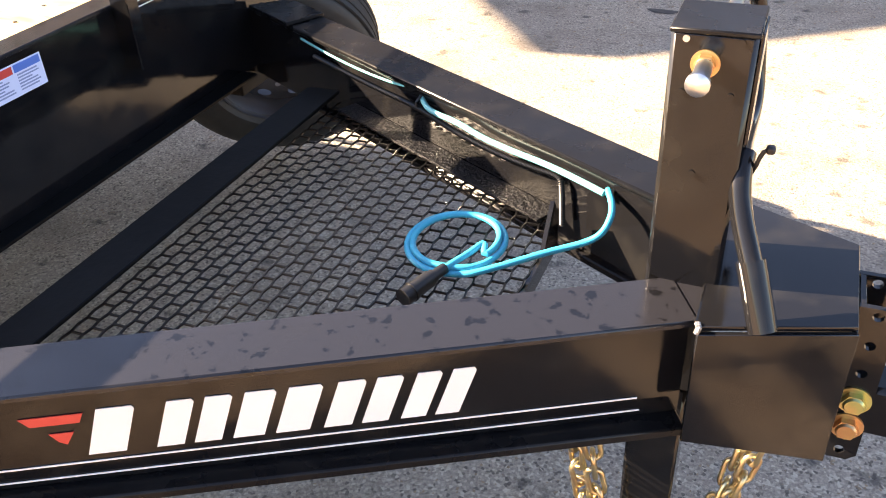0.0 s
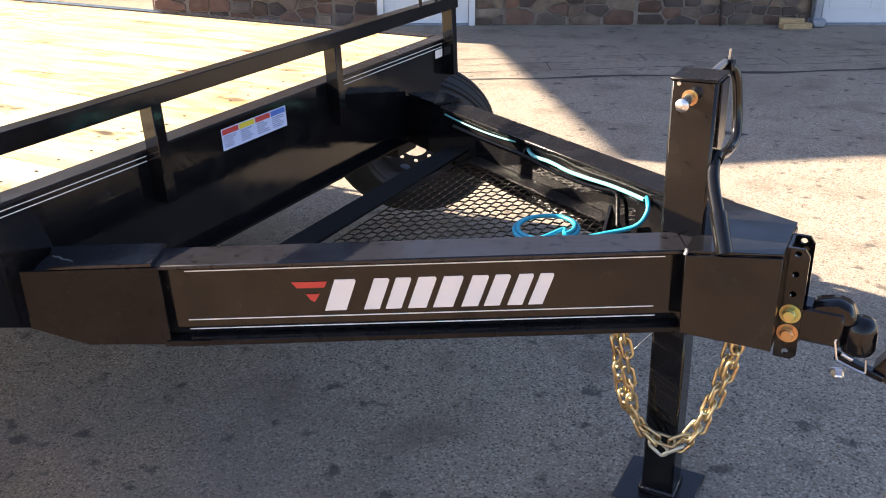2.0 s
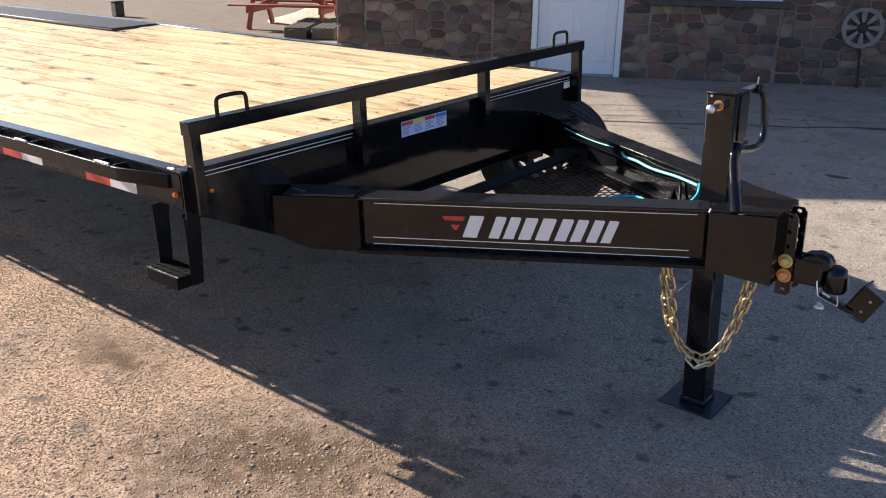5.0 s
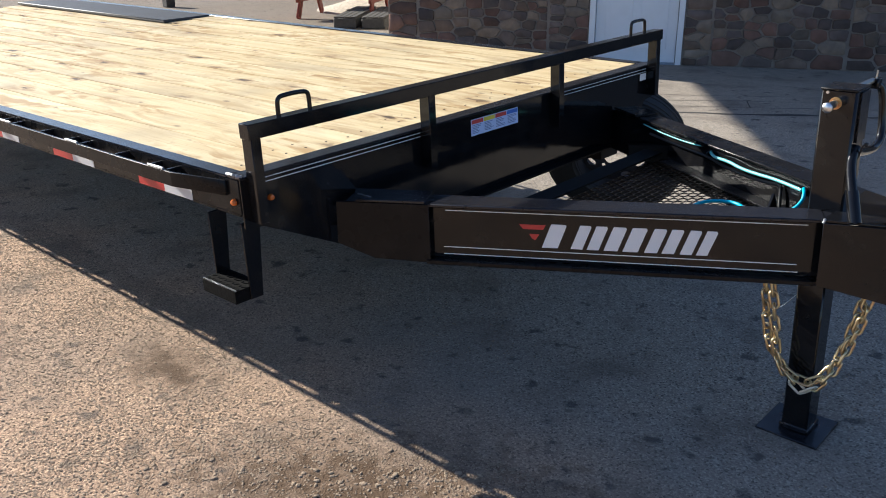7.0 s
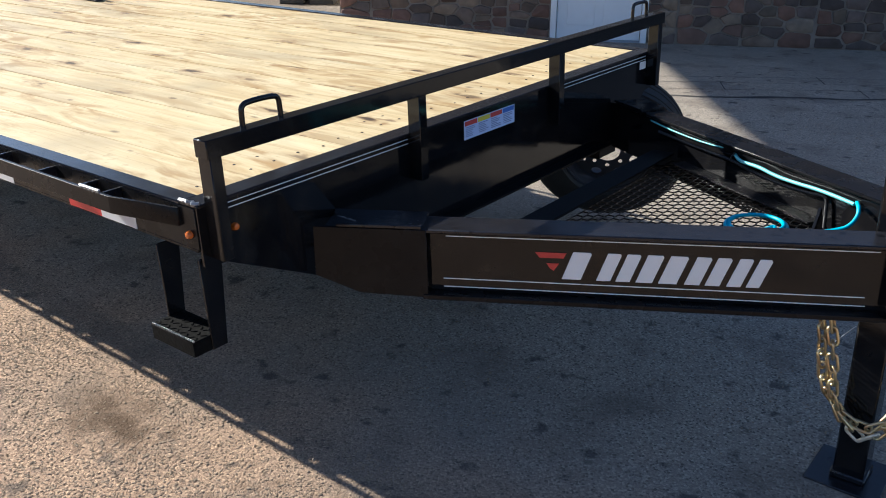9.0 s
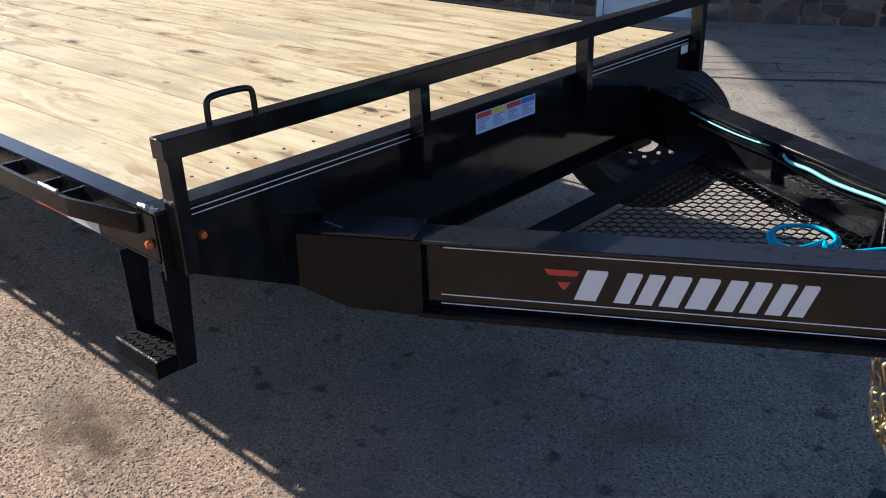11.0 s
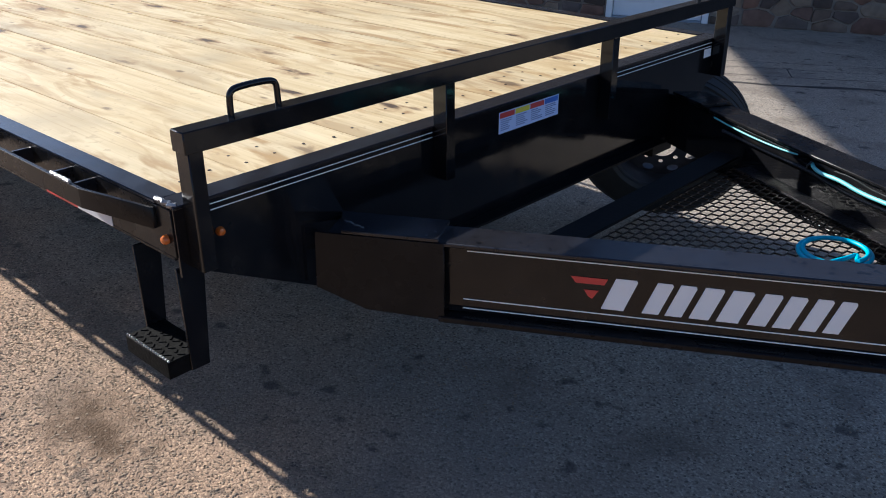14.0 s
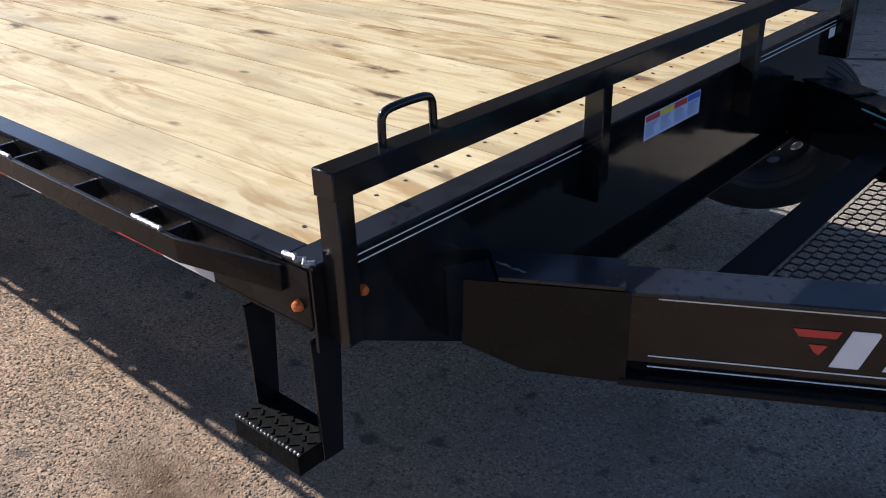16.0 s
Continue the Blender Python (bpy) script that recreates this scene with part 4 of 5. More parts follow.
# marker lamps
for c, ax in (((-0.055, -1.135, 0.880), Vector((1, 0, 0))), ((-0.092, -1.243, 0.884), Vector((0, -1, 0)))):
    c = Vector(c)
    q = ax.to_track_quat("Z", "Y").to_matrix().to_4x4()
    part("marker_lamp", Shape().lathe([(0.011, 0), (0.011, 0.006), (0.008, 0.012), (0, 0.014)], Matrix.Translation(c) @ q, 16), AMBER, trailer, "small amber marker lamp")

# warning label
lab = part("warning_label", Shape().box(-0.0554, -0.0540, -0.158, 0.140, 0.876, 0.942, 0), LABEL, trailer, "pale blue-white warning label with coloured headings", smooth=0)
for i, mat in enumerate((RED_VINYL, YELLOW_VINYL, RED_VINYL, BLUE_VINYL)):
    y = -0.154 + i * 0.0735
    part("heading", Shape().box(-0.0541, -0.0534, y, y + 0.069, 0.923, 0.939, 0), mat, lab, smooth=0)
    ink = Shape()
    for r in range(6):
        ink.box(-0.0541, -0.0535, y + 0.004, y + 0.03 + 0.033 * random.random(), 0.916 - r * 0.0062, 0.919 - r * 0.0062, 0)
    part("fine_print", ink, INK, lab, smooth=0)
lab = part("small_label", Shape().box(-0.0554, -0.0540, 1.115, 1.172, 0.895, 0.928, 0), WHITE_VINYL, trailer, "small white label", smooth=0)

# ---- things on the trailer ----
# spare wheel outside the far tongue beam
C = Vector((-0.316, 1.34, 0.454))
wheel = thing("spare_wheel", (C.x, C.y, C.z - 0.385), "spare wheel with black tyre and grey steel rim", "wheel")
ax = Vector((-0.437, 0.832, 0.342)).normalized()       # it leans under the beam
WM = Matrix.Translation(C) @ ax.to_track_quat("Z", "Y").to_matrix().to_4x4()
tyre = part("tyre", Shape().lathe([(0.205, -0.085), (0.23, -0.112), (0.30, -0.118), (0.348, -0.105), (0.368, -0.085), (0.374, -0.05), (0.376, 0.0), (0.374, 0.05), (0.368, 0.085),
                                   (0.348, 0.105), (0.30, 0.118), (0.23, 0.112), (0.205, 0.085)], WM, 56), RUBBER, wheel)
tr = Shape()
for h in (-0.066, -0.03, 0.03, 0.066):
    tr.lathe([(0.373, h - 0.013), (0.379, h - 0.011), (0.379, h + 0.011), (0.373, h + 0.013)], WM, 56)
part("tread_rib", tr, RUBBER, tyre)
rim = Shape()
rim.lathe([(0.212, -0.10), (0.207, -0.085), (0.195, -0.07), (0.185, 0.0), (0.195, 0.07), (0.207, 0.085), (0.212, 0.10)], WM, 48)
# disc with a hub hole, eight stud holes and eight hand holes
bm = bmesh.new()
holes = [(0.0, 0.0, 0.062)] + [(0.090 * math.cos(0.785 * i), 0.090 * math.sin(0.785 * i), 0.010) for i in range(8)] + \
        [(0.143 * math.cos(0.785 * i + 0.39), 0.143 * math.sin(0.785 * i + 0.39), 0.025) for i in range(8)]
edges = []
for hx, hy, hr in holes + [(0, 0, 0.188)]:
    k = 40 if hr > 0.05 else 12
    ring = [bm.verts.new((hx + hr * math.cos(6.28319 * i / k), hy + hr * math.sin(6.28319 * i / k), 0)) for i in range(k)]
    edges += [bm.edges.new((ring[i], ring[(i + 1) % k])) for i in range(k)]
bmesh.ops.triangle_fill(bm, use_beauty=True, use_dissolve=False, edges=edges)
for v in bm.verts:
    d = math.hypot(v.co.x, v.co.y)
    v.co.z = -0.045 + 0.03 * max(0.0, (d - 0.12) / 0.07)
rim.bm(bm, WM)
part("rim", rim, RIM_PAINT, wheel)
part("spare_bracket", Shape().cylinder((-0.50, 0.93, 0.66), C - ax * 0.05 - Vector((0.885, 0.466, 0)) * 0.12, 0.018), BLACK, trailer)

# electrical cable along the far beam, its tail coiled on the mesh floor
FB = beam_frame(1)


def on_beam(u, z, off):
    """Place on the inner side of the far beam: run along it, height, distance from the web."""
    return FB @ Vector((u, z, -0.008 - off))


cable = thing("trailer_cable", (0.87, 0.12, 0.668), "coiled teal trailer wiring cable with a black plug", "cable")
rear = [on_beam(0.24, 0.786, 0.008), on_beam(0.36, 0.780, 0.010), on_beam(0.50, 0.778, 0.010), on_beam(0.62, 0.780, 0.004), on_beam(0.68, 0.784, -0.004)]
part("rear_run", Shape().sweep(rear, 0.0032, 10, 2), TEAL_PALE, cable, "pale teal cable run")
pale = [on_beam(0.73, 0.778, -0.006), on_beam(0.76, 0.772, 0.012), on_beam(0.80, 0.768, 0.02), on_beam(0.88, 0.774, 0.02),
        on_beam(0.96, 0.764, 0.018), on_beam(1.05, 0.766, 0.016), on_beam(1.14, 0.772, 0.014), on_beam(1.22, 0.772, 0.014), on_beam(1.285, 0.770, 0.014)]
part("cable_run", Shape().sweep(pale, 0.0062, 10, 2), TEAL_PALE, cable, "pale teal cable run")
tail = [(1.120, 0.222, 0.776), (1.136, 0.185, 0.772), (1.140, 0.170, 0.755), (1.130, 0.145, 0.730), (1.100, 0.135, 0.712), (1.045, 0.105, 0.702), (0.990, 0.065, 0.692), (0.935, 0.030, 0.682)]
for i in range(23):
    a = radians(-62) + 6.28319 * (-i / 11.5)
    k = -0.007 if i > 11 else 0.004
    tail.append((0.868 + (0.088 + k) * math.cos(a), 0.117 + (0.100 + k) * math.sin(a), 0.677 + 0.012 * (i / 22) + 0.003 * math.sin(i * 0.6)))
tail += [(0.925, 0.12, 0.692), (0.912, 0.075, 0.692), (0.892, 0.035, 0.690), (0.884, 0.016, 0.688)]
part("cable_tail", Shape().sweep(tail, 0.0062, 10, 2), TEAL, cable)
pl = Shape()
a, c = Vector((0.884, 0.020, 0.688)), Vector((0.848, -0.078, 0.684))
d = (c - a)
for t0, t1, r in ((0.0, 0.28, 0.010), (0.28, 0.36, 0.013), (0.36, 0.78, 0.0155), (0.78, 0.82, 0.018), (0.82, 1.0, 0.0165)):
    pl.cylinder(a + d * t0, a + d * t1, r, segs=18)
part("plug", pl, PLASTIC, cable, "black round trailer plug")
part("cable_tie", Shape().sweep([on_beam(0.742, 0.785, 0.004), on_beam(0.742, 0.770, 0.026), on_beam(0.742, 0.752, 0.004)], 0.003, 6, 1), PLASTIC, cable)
loom = [on_beam(0.30, 0.756, 0.010), on_beam(0.55, 0.752, 0.010), on_beam(0.74, 0.758, 0.012), on_beam(0.85, 0.745, 0.014), on_beam(0.98, 0.742, 0.014), on_beam(1.10, 0.748, 0.012), on_beam(1.16, 0.758, 0.012),
        on_beam(1.18, 0.752, 0.014), on_beam(1.185, 0.72, 0.016), on_beam(1.19, 0.66, 0.018)]
harness = thing("wiring_loom", (0.6, 0.5, 0.75), "thin black corrugated wiring loom along the beam", "wiring")
part("loom", Shape().ribbed(loom, 0.0052, 0.0066, 0.0035), PLASTIC, harness)

# safety chains looped in front of the jack leg
def link_mesh():
    pts = []
    h, r = 0.0165, 0.0125
    for i in range(9):
        a = -math.pi / 2 + math.pi * i / 8
        pts.append((h + r * math.cos(a), r * math.sin(a), 0))
    for i in range(9):
        a = math.pi / 2 + math.pi * i / 8
        pts.append((-h + r * math.cos(a), r * math.sin(a), 0))
    return Shape().sweep(pts, 0.0047, 8, 0, True).mesh("link", YELLOW_ZINC, smooth=60)


LINK = link_mesh()
LINK_PALE = LINK.copy()
LINK_PALE.materials[0] = PALE_ZINC


def chain(pts, label, roll, pale=0.0):
    p = [Vector(q) for q in pts]
    for _ in range(4):
        o = [p[0]]
        for a, c in zip(p, p[1:]):
            o += [a * 0.75 + c * 0.25, a * 0.25 + c * 0.75]
        p = o + [p[-1]]
    ch = thing("safety_chain", pts[0], label, "chain", "safety chains")
    step, acc, k = 0.0405, 0.0, 0
    base = Vector(pts[0])
    for a, c in zip(p, p[1:]):
        L = (c - a).length
        while acc <= L and L > 0:
            at = a + (c - a) * (acc / L)
            q = (c - a).to_track_quat("X", "Z").to_matrix().to_4x4()
            ob = new("link", LINK_PALE if at.z < pale else LINK)
            ob.parent = ch
            ob.matrix_local = Matrix.Translation(at - base) @ q @ Matrix.Rotation(radians(roll + 90 * (k % 2) + 14 * math.sin(k * 2.1)), 4, "X") @ Matrix.Rotation(0.12 * math.sin(k * 3.7), 4, "Z")
            acc += step
            k += 1
        acc -= L
    return ch


chain([(1.150, -0.115, 0.585), (1.168, -0.118, 0.45), (1.185, -0.115, 0.34), (1.215, -0.105, 0.290), (1.290, -0.095, 0.225), (1.350, -0.075, 0.245), (1.385, -0.050, 0.325),
       (1.410, -0.025, 0.42), (1.428, -0.005, 0.565)], "yellow zinc safety chain hanging under the tongue", 30)
chain([(1.180, -0.125, 0.585), (1.200, -0.128, 0.45), (1.215, -0.125, 0.33), (1.235, -0.110, 0.262), (1.298, -0.085, 0.184), (1.335, -0.080, 0.212), (1.375, -0.075, 0.268), (1.405, -0.055, 0.35),
       (1.432, -0.040, 0.44), (1.448, -0.025, 0.565)], "yellow zinc safety chain with a pale end loop", 70, 0.215)
part("breakaway_wire", Shape().sweep([(1.238, 0.0, 0.507), (1.217, 0.0, 0.486), (1.197, -0.004, 0.461), (1.180, -0.014, 0.438), (1.172, -0.07, 0.442)], 0.0011, 6, 1), WHITE_VINYL, trailer, "thin white wire")

# ---- yard things ----
def wheel_ornament(s0, z0, r):
    t = thing("wheel_ornament", (s0, -0.06, 0), "grey iron spoked wheel on a stake against the wall", "ornament", frame_=WQ)
    m = Matrix.Translation((s0, -0.06, z0)) @ Matrix.Rotation(radians(90), 4, "X")
    rim_ = Shape().lathe([(r, -0.015), (r, 0.015), (r - 0.045, 0.012), (r - 0.045, -0.012)], m, 40, True)
    part("rim", rim_, IRON, t)
    part("hub", Shape().lathe([(0, 0.035), (0.05, 0.03), (0.065, 0.0), (0.05, -0.03), (0, -0.035)], m, 20), RUST, t)
    for i in range(8):
        a = 6.28319 * i / 8
        w = m @ Matrix.Rotation(a, 4, "Z")
        part("spoke", Shape().prism([(0.05, -0.016), (r - 0.04, -0.034), (r - 0.04, 0.034), (0.05, 0.016)], w @ Matrix.Translation((0, 0, -0.008)), 0.016, 0.003), IRON, t)
    part("stake", Shape().cylinder((s0 + 0.05, -0.05, 0.0), (s0, -0.035, z0 - 0.05), 0.014), RUST, t)


wheel_ornament(6.45, 0.695, 0.232)
dp = thing("downpipe", (7.45, -0.05, 0), "blue-grey metal downpipe on the stone wall", "downpipe", frame_=WQ)
part("pipe", Shape().box(7.50, 7.61, -0.11, -0.01, 0.0, 3.85, 0.02), GALV, dp)
part("shoe", Shape().box(7.48, 7.63, -0.20, -0.01, 0.0, 0.10, 0.02), GALV, dp)
ofc = Shape()
ofc.block((0.34, 0.12, 0.06), Matrix.Translation((7.28, -0.22, 0.03)) @ Matrix.Rotation(0.15, 4, "Z"), 0.006)
ofc.block((0.26, 0.10, 0.05), Matrix.Translation((7.24, -0.20, 0.085)) @ Matrix.Rotation(-0.2, 4, "Z"), 0.006)
single("timber_offcut", ofc, OFFCUT, "yellow pine offcut blocks by the wall", "wood block", frame_=WQ, base=(7.28, -0.22, 0))

# picnic table beyond the building's corner
PT = Matrix.Translation((-10.45, 8.15, 0)) @ Matrix.Rotation(radians(30), 4, "Z")
tb = thing("picnic_table", (0, 0, 0), "red-stained wooden picnic table with benches", "picnic table", frame_=PT)
for i in range(5):
    part("top_plank", Shape().box(-1.0, 1.0, -0.38 + 0.155 * i, -0.38 + 0.155 * i + 0.145, 0.72, 0.76, 0.006), REDWOOD, tb)
for y in (-0.78, -0.62, 0.48, 0.64):
    part("bench_plank", Shape().box(-1.0, 1.0, y, y + 0.145, 0.42, 0.46, 0.006), REDWOOD, tb)
for x in (-0.68, 0.68):
    for a, c in (((x, -0.62, 0), (x, -0.22, 0.72)), ((x, 0.62, 0), (x, 0.22, 0.72))):
        a, c = Vector(a), Vector(c)
        d = (c - a)
        q = d.to_track_quat("Z", "X").to_matrix().to_4x4()
        part("leg", Shape().block((0.14, 0.045, d.length), Matrix.Translation((a + c) / 2) @ q, 0.006), REDWOOD, tb)
    part("bench_beam", Shape().box(x + 0.03, x + 0.075, -0.78, 0.78, 0.30, 0.42, 0.006), REDWOOD, tb)
    part("top_beam", Shape().box(x + 0.03, x + 0.075, -0.36, 0.38, 0.63, 0.72, 0.006), REDWOOD, tb)
    d = Vector((-0.62 * (1 if x > 0 else -1), 0, 0.32))
    part("brace", Shape().block((d.length, 0.045, 0.09), Matrix.Translation((x - (0.31 if x > 0 else -0.31), 0, 0.54)) @ Matrix.Rotation(-math.atan2(d.z, d.x), 4, "Y"), 0.005), REDWOOD, tb)

for x, y in ((-9.52, 7.60), (-9.12, 7.86)):
    bx = Matrix.Translation((x, y, 0)) @ Matrix.Rotation(radians(37), 4, "Z")
    tb_ = thing("timber_block", (0, 0, 0), "dark grooved timber block lying on the ground", "timber block", "timber blocks", bx)
    part("block_body", Shape().box(-0.19, 0.19, -0.95, 0.95, 0, 0.165, 0.012), TIMBER, tb_)
    for k in range(4):
        part("top_slat", Shape().box(-0.185 + 0.094 * k, -0.185 + 0.094 * k + 0.086, -0.95, 0.95, 0.165, 0.19, 0.006), TIMBER, tb_)
bo = thing("bollard", (-14.7, 7.0, 0), "short dark bollard at the edge of the yard", "bollard", frame_=Matrix())
part("post", Shape().box(-14.80, -14.60, 6.90, 7.10, 0, 0.29, 0.02), TIMBER, bo)
part("cap", Shape().box(-14.81, -14.59, 6.89, 7.11, 0.29, 0.32, 0.01), TIMBER, bo)


def pickup(at, turn):
    """Dark truck parked far off."""
    m = Matrix.Translation(at) @ Matrix.Rotation(turn, 4, "Z")
    t = thing("parked_truck", (0, 0, 0), "dark pickup truck parked at the far side", "truck", frame_=m)
    yz = Matrix(((1, 0, 0, 0), (0, 0, -1, 0.95), (0, 1, 0, 0), (0, 0, 0, 1)))
    part("body", Shape().prism([(-0.9, 0.45), (0.5, 0.42), (4.6, 0.45), (4.6, 1.15), (2.6, 1.18), (2.3, 1.80), (0.9, 1.82), (0.4, 1.18), (-0.85, 1.08)], yz, 1.9, 0.05), CAR, t)
    for x in (0.0, 3.4):
        for y in (-0.86, 0.86):
            w = Matrix.Translation((x, y, 0.38)) @ Matrix.Rotation(radians(90), 4, "X")
            tr_ = part("tyre", Shape().lathe([(0.22, -0.10), (0.34, -0.12), (0.38, -0.08), (0.38, 0.08), (0.34, 0.12), (0.22, 0.10)], w, 28, True), RUBBER, t)
            part("rim", Shape().lathe([(0, -0.05), (0.20, -0.07), (0.22, -0.09), (0.22, 0.09), (0.20, 0.07), (0, 0.05)], w, 24), RIM_PAINT, tr_)
    for y in (-0.62, 0.62):
        part("headlight", Shape().box(-0.93, -0.86, y - 0.18, y + 0.18, 0.80, 0.98, 0.02), WHITE_VINYL, t)
    part("windscreen", Shape().prism([(0.43, 1.20), (0.88, 1.76), (0.91, 1.74), (0.46, 1.18)], Matrix(((1, 0, 0, -0.02), (0, 0, -1, 0.8), (0, 1, 0, 0.015), (0, 0, 0, 1))), 1.6), GLASS, t)


CAR = material("dark_car_paint", (0.012, 0.012, 0.014), 0.2, coat=0.5, rough_vary=0.1)
pickup((-24.4, 10.2, 0), radians(180))
# low heap of pale gravel beyond the table
hp = Shape()
rows, cols = 10, 24
for j in range(rows + 1):
    for i in range(cols):
        a, f = 6.28319 * i / cols, j / rows
        rr = f * (1.0 + 0.16 * noise.noise(Vector((math.cos(a) * 1.5, math.sin(a) * 1.5, 0))))
        hp.v.append((-10.9 + 1.5 * rr * math.cos(a), 9.5 + 1.2 * rr * math.sin(a), 0.42 * (1 - f) ** 1.2 + 0.05 * noise.noise(Vector((rr * 6, a * 3, 1))) * (1 - f) - 0.01 * f))
hp.f = [(j * cols + i, j * cols + (i + 1) % cols, (j + 1) * cols + (i + 1) % cols, (j + 1) * cols + i) for j in range(rows) for i in range(cols)]
HEAP = material("pale_gravel", (0.46, 0.40, 0.32), 0.95, vary=0.3, scale=20, bump=0.9, bump_scale=40)
single("gravel_heap", hp, HEAP, "low heap of pale gravel behind the picnic table", "gravel heap", kind="stuff", smooth=0)


# loose pebbles beside the trailer
rng_ = np.random.default_rng(3)


def pebbles(x, y, r):
    """Verts and faces of flat, five-sided stones of the radii r at x, y."""
    n = len(x)
    a0 = rng_.uniform(0, 6.28, n)
    sx, sy, sz = r * rng_.uniform(0.9, 1.6, n), r * rng_.uniform(0.7, 1.15, n), r * rng_.uniform(0.3, 0.7, n)
    ca, sa = np.cos(a0), np.sin(a0)
    v = np.zeros((n, 11, 3))
    for ring, (h, q) in enumerate(((-0.05, 1.0), (0.65, 0.80))):
        for i in range(5):
            a = 1.2566 * i + rng_.uniform(-0.3, 0.3, n)
            px_, py_ = sx * q * np.cos(a), sy * q * np.sin(a)
            v[:, ring * 5 + i] = np.stack((x + px_ * ca - py_ * sa, y + px_ * sa + py_ * ca, sz * (h + rng_.uniform(-0.15, 0.15, n) * ring)), 1)
    v[:, 10] = np.stack((x + rng_.uniform(-0.3, 0.3, n) * r, y + rng_.uniform(-0.3, 0.3, n) * r, sz * rng_.uniform(0.85, 1.15, n)), 1)
    one = [(i, (i + 1) % 5, 5 + (i + 1) % 5, 5 + i) for i in range(5)]
    tip = [(5 + i, 5 + (i + 1) % 5, 10) for i in range(5)]
    base = (np.arange(n) * 11)[:, None, None]
    quads = (np.array(one)[None] + base).reshape(-1, 4)
    tris = (np.array(tip)[None] + base).reshape(-1, 3)
    return v.reshape(-1, 3), quads, tris


def cover(x, y, scale, at):
    """Noise at each place, to gather the stones in drifts."""
    return np.array([noise.noise(Vector((a * scale, c * scale, at))) for a, c in zip(x, y)])


sets = []
x, y = rng_.uniform(-2.8, 1.6, 90000), rng_.uniform(-2.5, -0.85, 90000)          # the open, sunlit side
keep = cover(x, y, 2.1, 5.0) + rng_.uniform(-0.6, 0.6, 90000) > -0.30
for cx, cy, rx, ry, turn in ((0.40, -1.30, 0.72, 0.33, 0.56), (-0.71, -1.25, 0.28, 0.15, 0.0)):      # few lie on the dirt
    u, w = (x - cx) * math.cos(turn) + (y - cy) * math.sin(turn), (y - cy) * math.cos(turn) - (x - cx) * math.sin(turn)
    keep &= rng_.uniform(0.2, 1.3, 90000) < np.hypot(u / rx, w / ry) * 1.25
sets.append(pebbles(x[keep], y[keep], rng_.choice((0.0022, 0.003, 0.004, 0.005, 0.006), keep.sum(), p=(0.34, 0.32, 0.22, 0.09, 0.03))))
x, y = rng_.uniform(-1.2, 2.8, 9000), rng_.uniform(-1.4, 0.9, 9000)              # beneath the tongue
keep = cover(x, y, 1.3, 2.0) + rng_.uniform(-0.5, 0.5, 9000) > 0.05
sets.append(pebbles(x[keep], y[keep], rng_.choice((0.0018, 0.0022, 0.003, 0.004), keep.sum())))
a, f = rng_.uniform(0, 6.283, 1500), rng_.uniform(0, 1, 1500) ** 0.6             # stones in the dirt
u, w = 0.68 * f * np.cos(a), 0.30 * f * np.sin(a)
sets.append(pebbles(0.40 + u * 0.848 - w * 0.53, -1.30 + u * 0.53 + w * 0.848, rng_.choice((0.003, 0.004, 0.006, 0.009), 1500, p=(0.4, 0.35, 0.2, 0.05))))
sets.append(pebbles(rng_.uniform(-1.5, 3.5, 2500), rng_.uniform(1.4, 4.5, 2500), rng_.choice((0.004, 0.005, 0.007), 2500)))
PEBBLE = material("brown_pebble", (0.275, 0.205, 0.138), 0.95, vary=0.25, scale=90)
pn, pl_ = PEBBLE.node_tree.nodes, PEBBLE.node_tree.links
geo, mr = pn.new("ShaderNodeNewGeometry"), pn.new("ShaderNodeMapRange")
mr.inputs[3].default_value, mr.inputs[4].default_value = 0.80, 1.16
pl_.new(geo.outputs["Random Per Island"], mr.inputs[0])
tint = pn.new("ShaderNodeHueSaturation")
pl_.new(mr.outputs[0], tint.inputs["Value"])
pl_.new(pn["Principled BSDF"].inputs["Base Color"].links[0].from_socket, tint.inputs["Color"])
pl_.new(tint.outputs[0], pn["Principled BSDF"].inputs["Base Color"])
vs, fs, k = [], [], 0
for v, quads, tris in sets:
    vs.append(v)
    fs += (quads + k).tolist() + (tris + k).tolist()
    k += len(v)
me = bpy.data.meshes.new("loose_gravel")
me.from_pydata(np.concatenate(vs).tolist(), [], fs)
me.materials.append(PEBBLE)
tagged(new("loose_gravel", me), "loose pale gravel scattered on the asphalt", "gravel", "", "stuff")

# ---- stones of the front wall ----
def clipped(poly, nx, nz, d):
    """The piece of a convex outline on the side nx x + nz z < d."""
    o = []
    for i, a in enumerate(poly):
        c = poly[(i + 1) % len(poly)]
        ka, kc = nx * a[0] + nz * a[1] - d, nx * c[0] + nz * c[1] - d
        if ka <= 0:
            o.append(a)
        if ka * kc < 0:
            f = ka / (ka - kc)
            o.append((a[0] + (c[0] - a[0]) * f, a[1] + (c[1] - a[1]) * f))
    return o


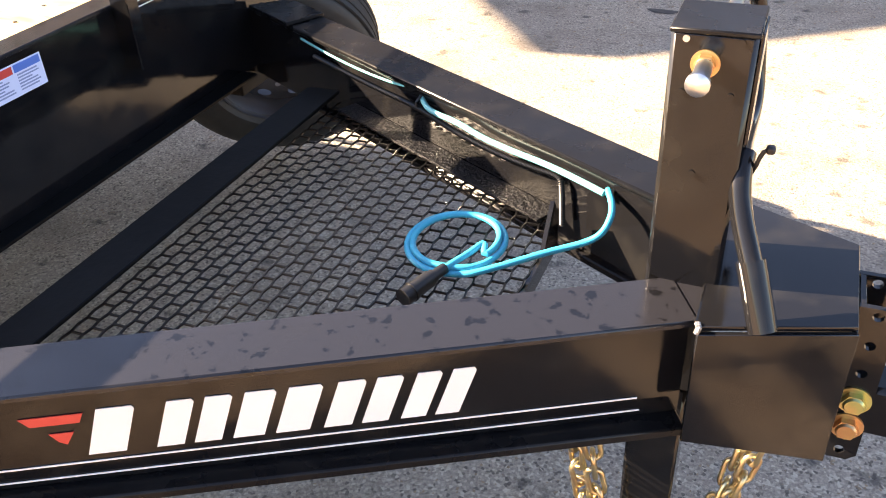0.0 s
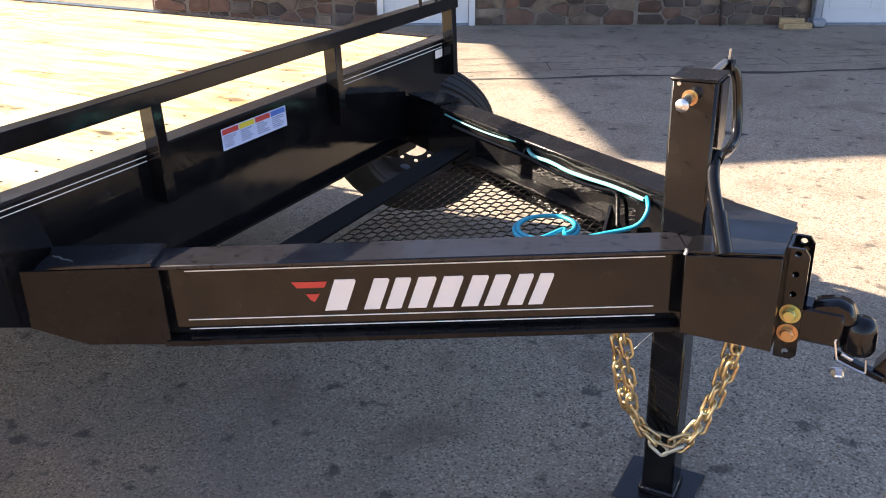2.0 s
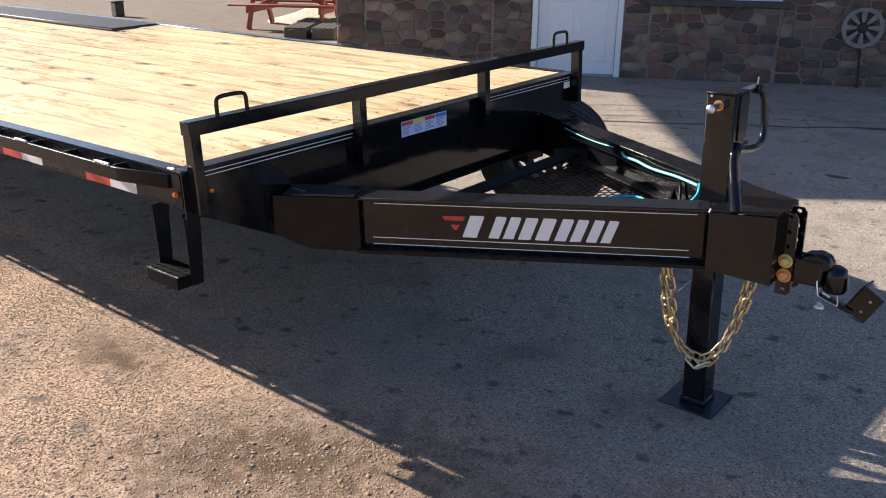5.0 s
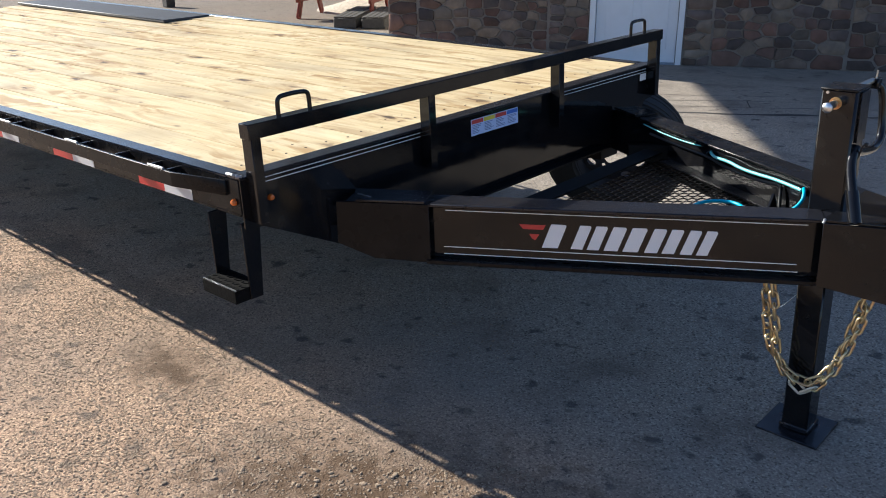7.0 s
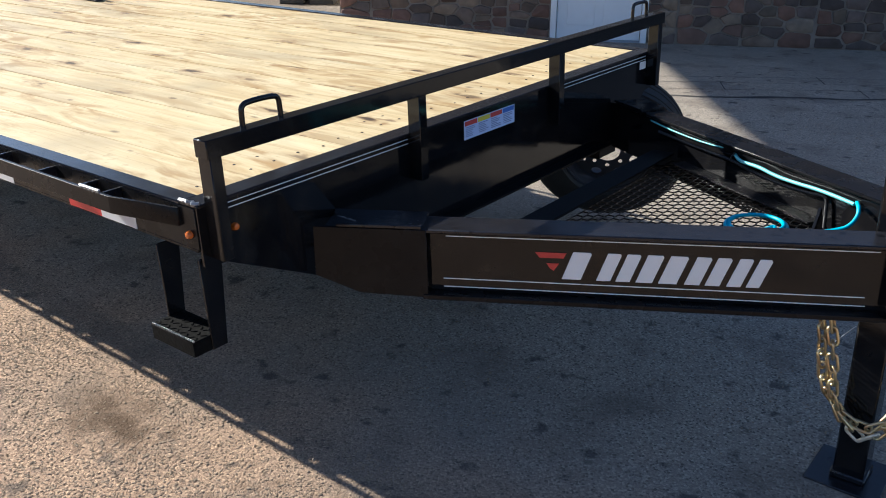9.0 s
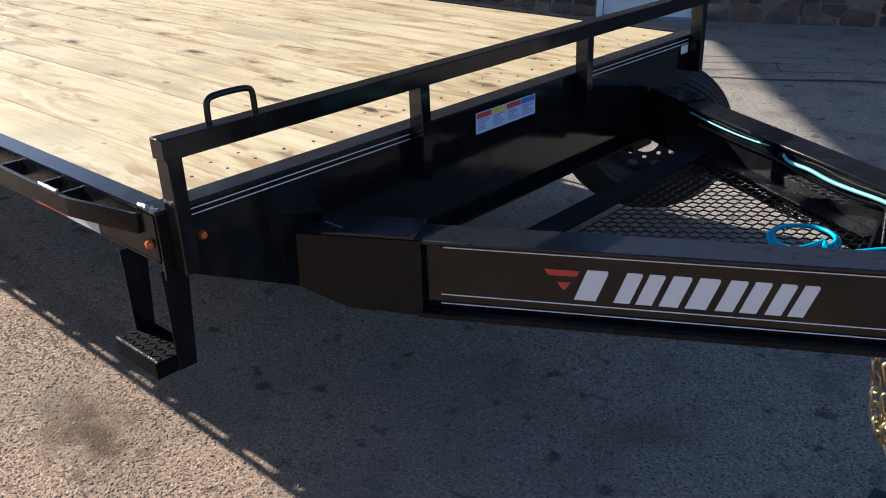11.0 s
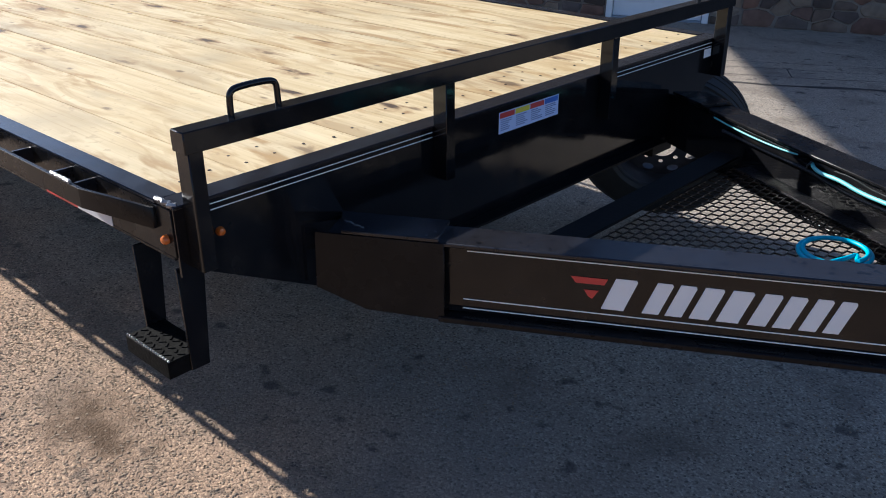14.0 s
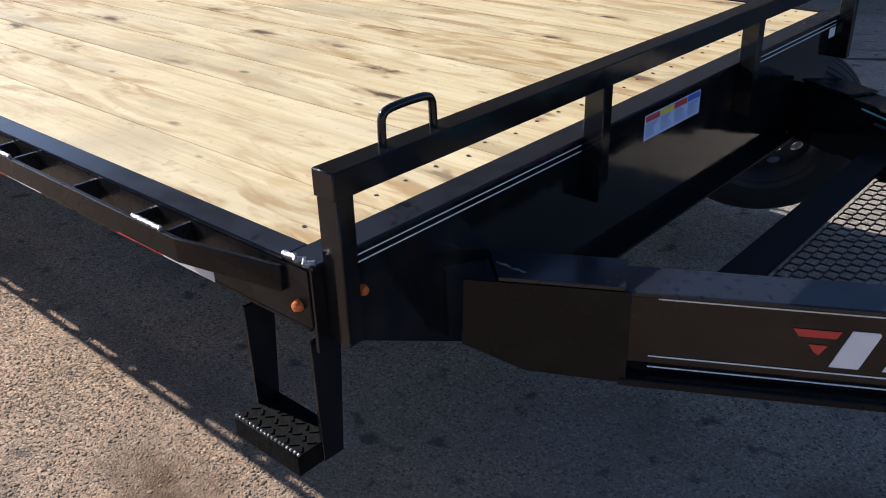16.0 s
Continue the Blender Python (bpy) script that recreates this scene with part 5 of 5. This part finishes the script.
def rubble(x0, x1, z0, z1, w, h, rnd):
    """Outlines of irregular, many-sided stones of uneven size that fill a rectangle."""
    pts, todo = [], [(x0, x1, z0, z1)]
    while todo:                                     # split at random until the pieces are small
        a, c, d, e = todo.pop()
        ww, hh, f = c - a, e - d, rnd.uniform(0.34, 0.66)
        if ww < w * rnd.uniform(0.8, 2.0) and hh < h * rnd.uniform(0.7, 1.9):
            pts.append((((a + c) / 2 + ww * rnd.uniform(-0.1, 0.1)) / w, ((d + e) / 2 + hh * rnd.uniform(-0.1, 0.1)) / h))
        elif ww / w > hh / h:
            todo += [(a, a + ww * f, d, e), (a + ww * f, c, d, e)]
        else:
            todo += [(a, c, d, d + hh * f), (a, c, d + hh * f, e)]
    cells = []
    for k, a in enumerate(pts):
        poly = [(x0 / w, z0 / h), (x1 / w, z0 / h), (x1 / w, z1 / h), (x0 / w, z1 / h)]
        for q, c in enumerate(pts):
            dx, dz = c[0] - a[0], c[1] - a[1]
            if q != k and dx * dx + dz * dz < 12 and poly:
                poly = clipped(poly, dx, dz, (c[0] ** 2 + c[1] ** 2 - a[0] ** 2 - a[1] ** 2) / 2)
        if len(poly) > 2:
            cells.append([(x * w, z * h) for x, z in poly])
    return cells


def stone_shape(poly, rnd, joint=0.0095):
    cx, cz = sum(p[0] for p in poly) / len(poly), sum(p[1] for p in poly) / len(poly)
    size = max(max(p[0] for p in poly) - min(p[0] for p in poly), 0.01)
    high = max(max(p[1] for p in poly) - min(p[1] for p in poly), 0.01)
    if size < 0.05 or high < 0.04:
        return None
    k0 = 1 - 1.5 * joint / min(size, high)
    depth = rnd.uniform(0.010, 0.026)
    # round the corners by cutting them once
    o = []
    for i in range(len(poly)):
        a, c = poly[i], poly[(i + 1) % len(poly)]
        o += [(a[0] * 0.90 + c[0] * 0.10, a[1] * 0.90 + c[1] * 0.10), (a[0] * 0.10 + c[0] * 0.90, a[1] * 0.10 + c[1] * 0.90)]
    o = [(x + rnd.uniform(-0.007, 0.007), z + rnd.uniform(-0.006, 0.006)) for x, z in o]
    n = len(o)
    v = []
    for k, y in ((k0, 0.035), (k0 * 0.985, 0.03 - depth * 0.7), (k0 * 0.93, 0.03 - depth)):
        v += [(cx + (x - cx) * k, y + rnd.uniform(-0.003, 0.003), cz + (z - cz) * k) for x, z in o]
    s = Shape()
    f = [(r * n + i, r * n + (i + 1) % n, (r + 1) * n + (i + 1) % n, (r + 1) * n + i) for r in range(2) for i in range(n)]
    s.add(v, f + [tuple(range(2 * n, 3 * n))])
    return s


rnd = random.Random(7)
spans = [(0.0, WIN2[0], 0, 2.3), (WIN2[0], WIN2[1], 0, 0.97), (WIN2[1], DOOR[0], 0, 2.3), (DOOR[1], WIN1[0], 0, 2.3), (WIN1[0], WIN1[1], 0, 0.89), (WIN1[1], DOOR2[0], 0, 2.3)]
made, rest = 0, Shape()
for x0, x1, z0, z1 in spans:
    for poly in rubble(x0 + 0.004, x1 - 0.004, z0, z1, 0.25, 0.148, rnd):
        st = stone_shape(poly, rnd)
        if st is None:
            continue
        if min(p[1] for p in poly) < 1.1 and made < 300:
            part("stone", st, STONE, wall, smooth=50)
            made += 1
        else:
            rest.add(st.v, st.f)
part("upper_stones", rest, STONE, wall, smooth=50, kind="stuff")
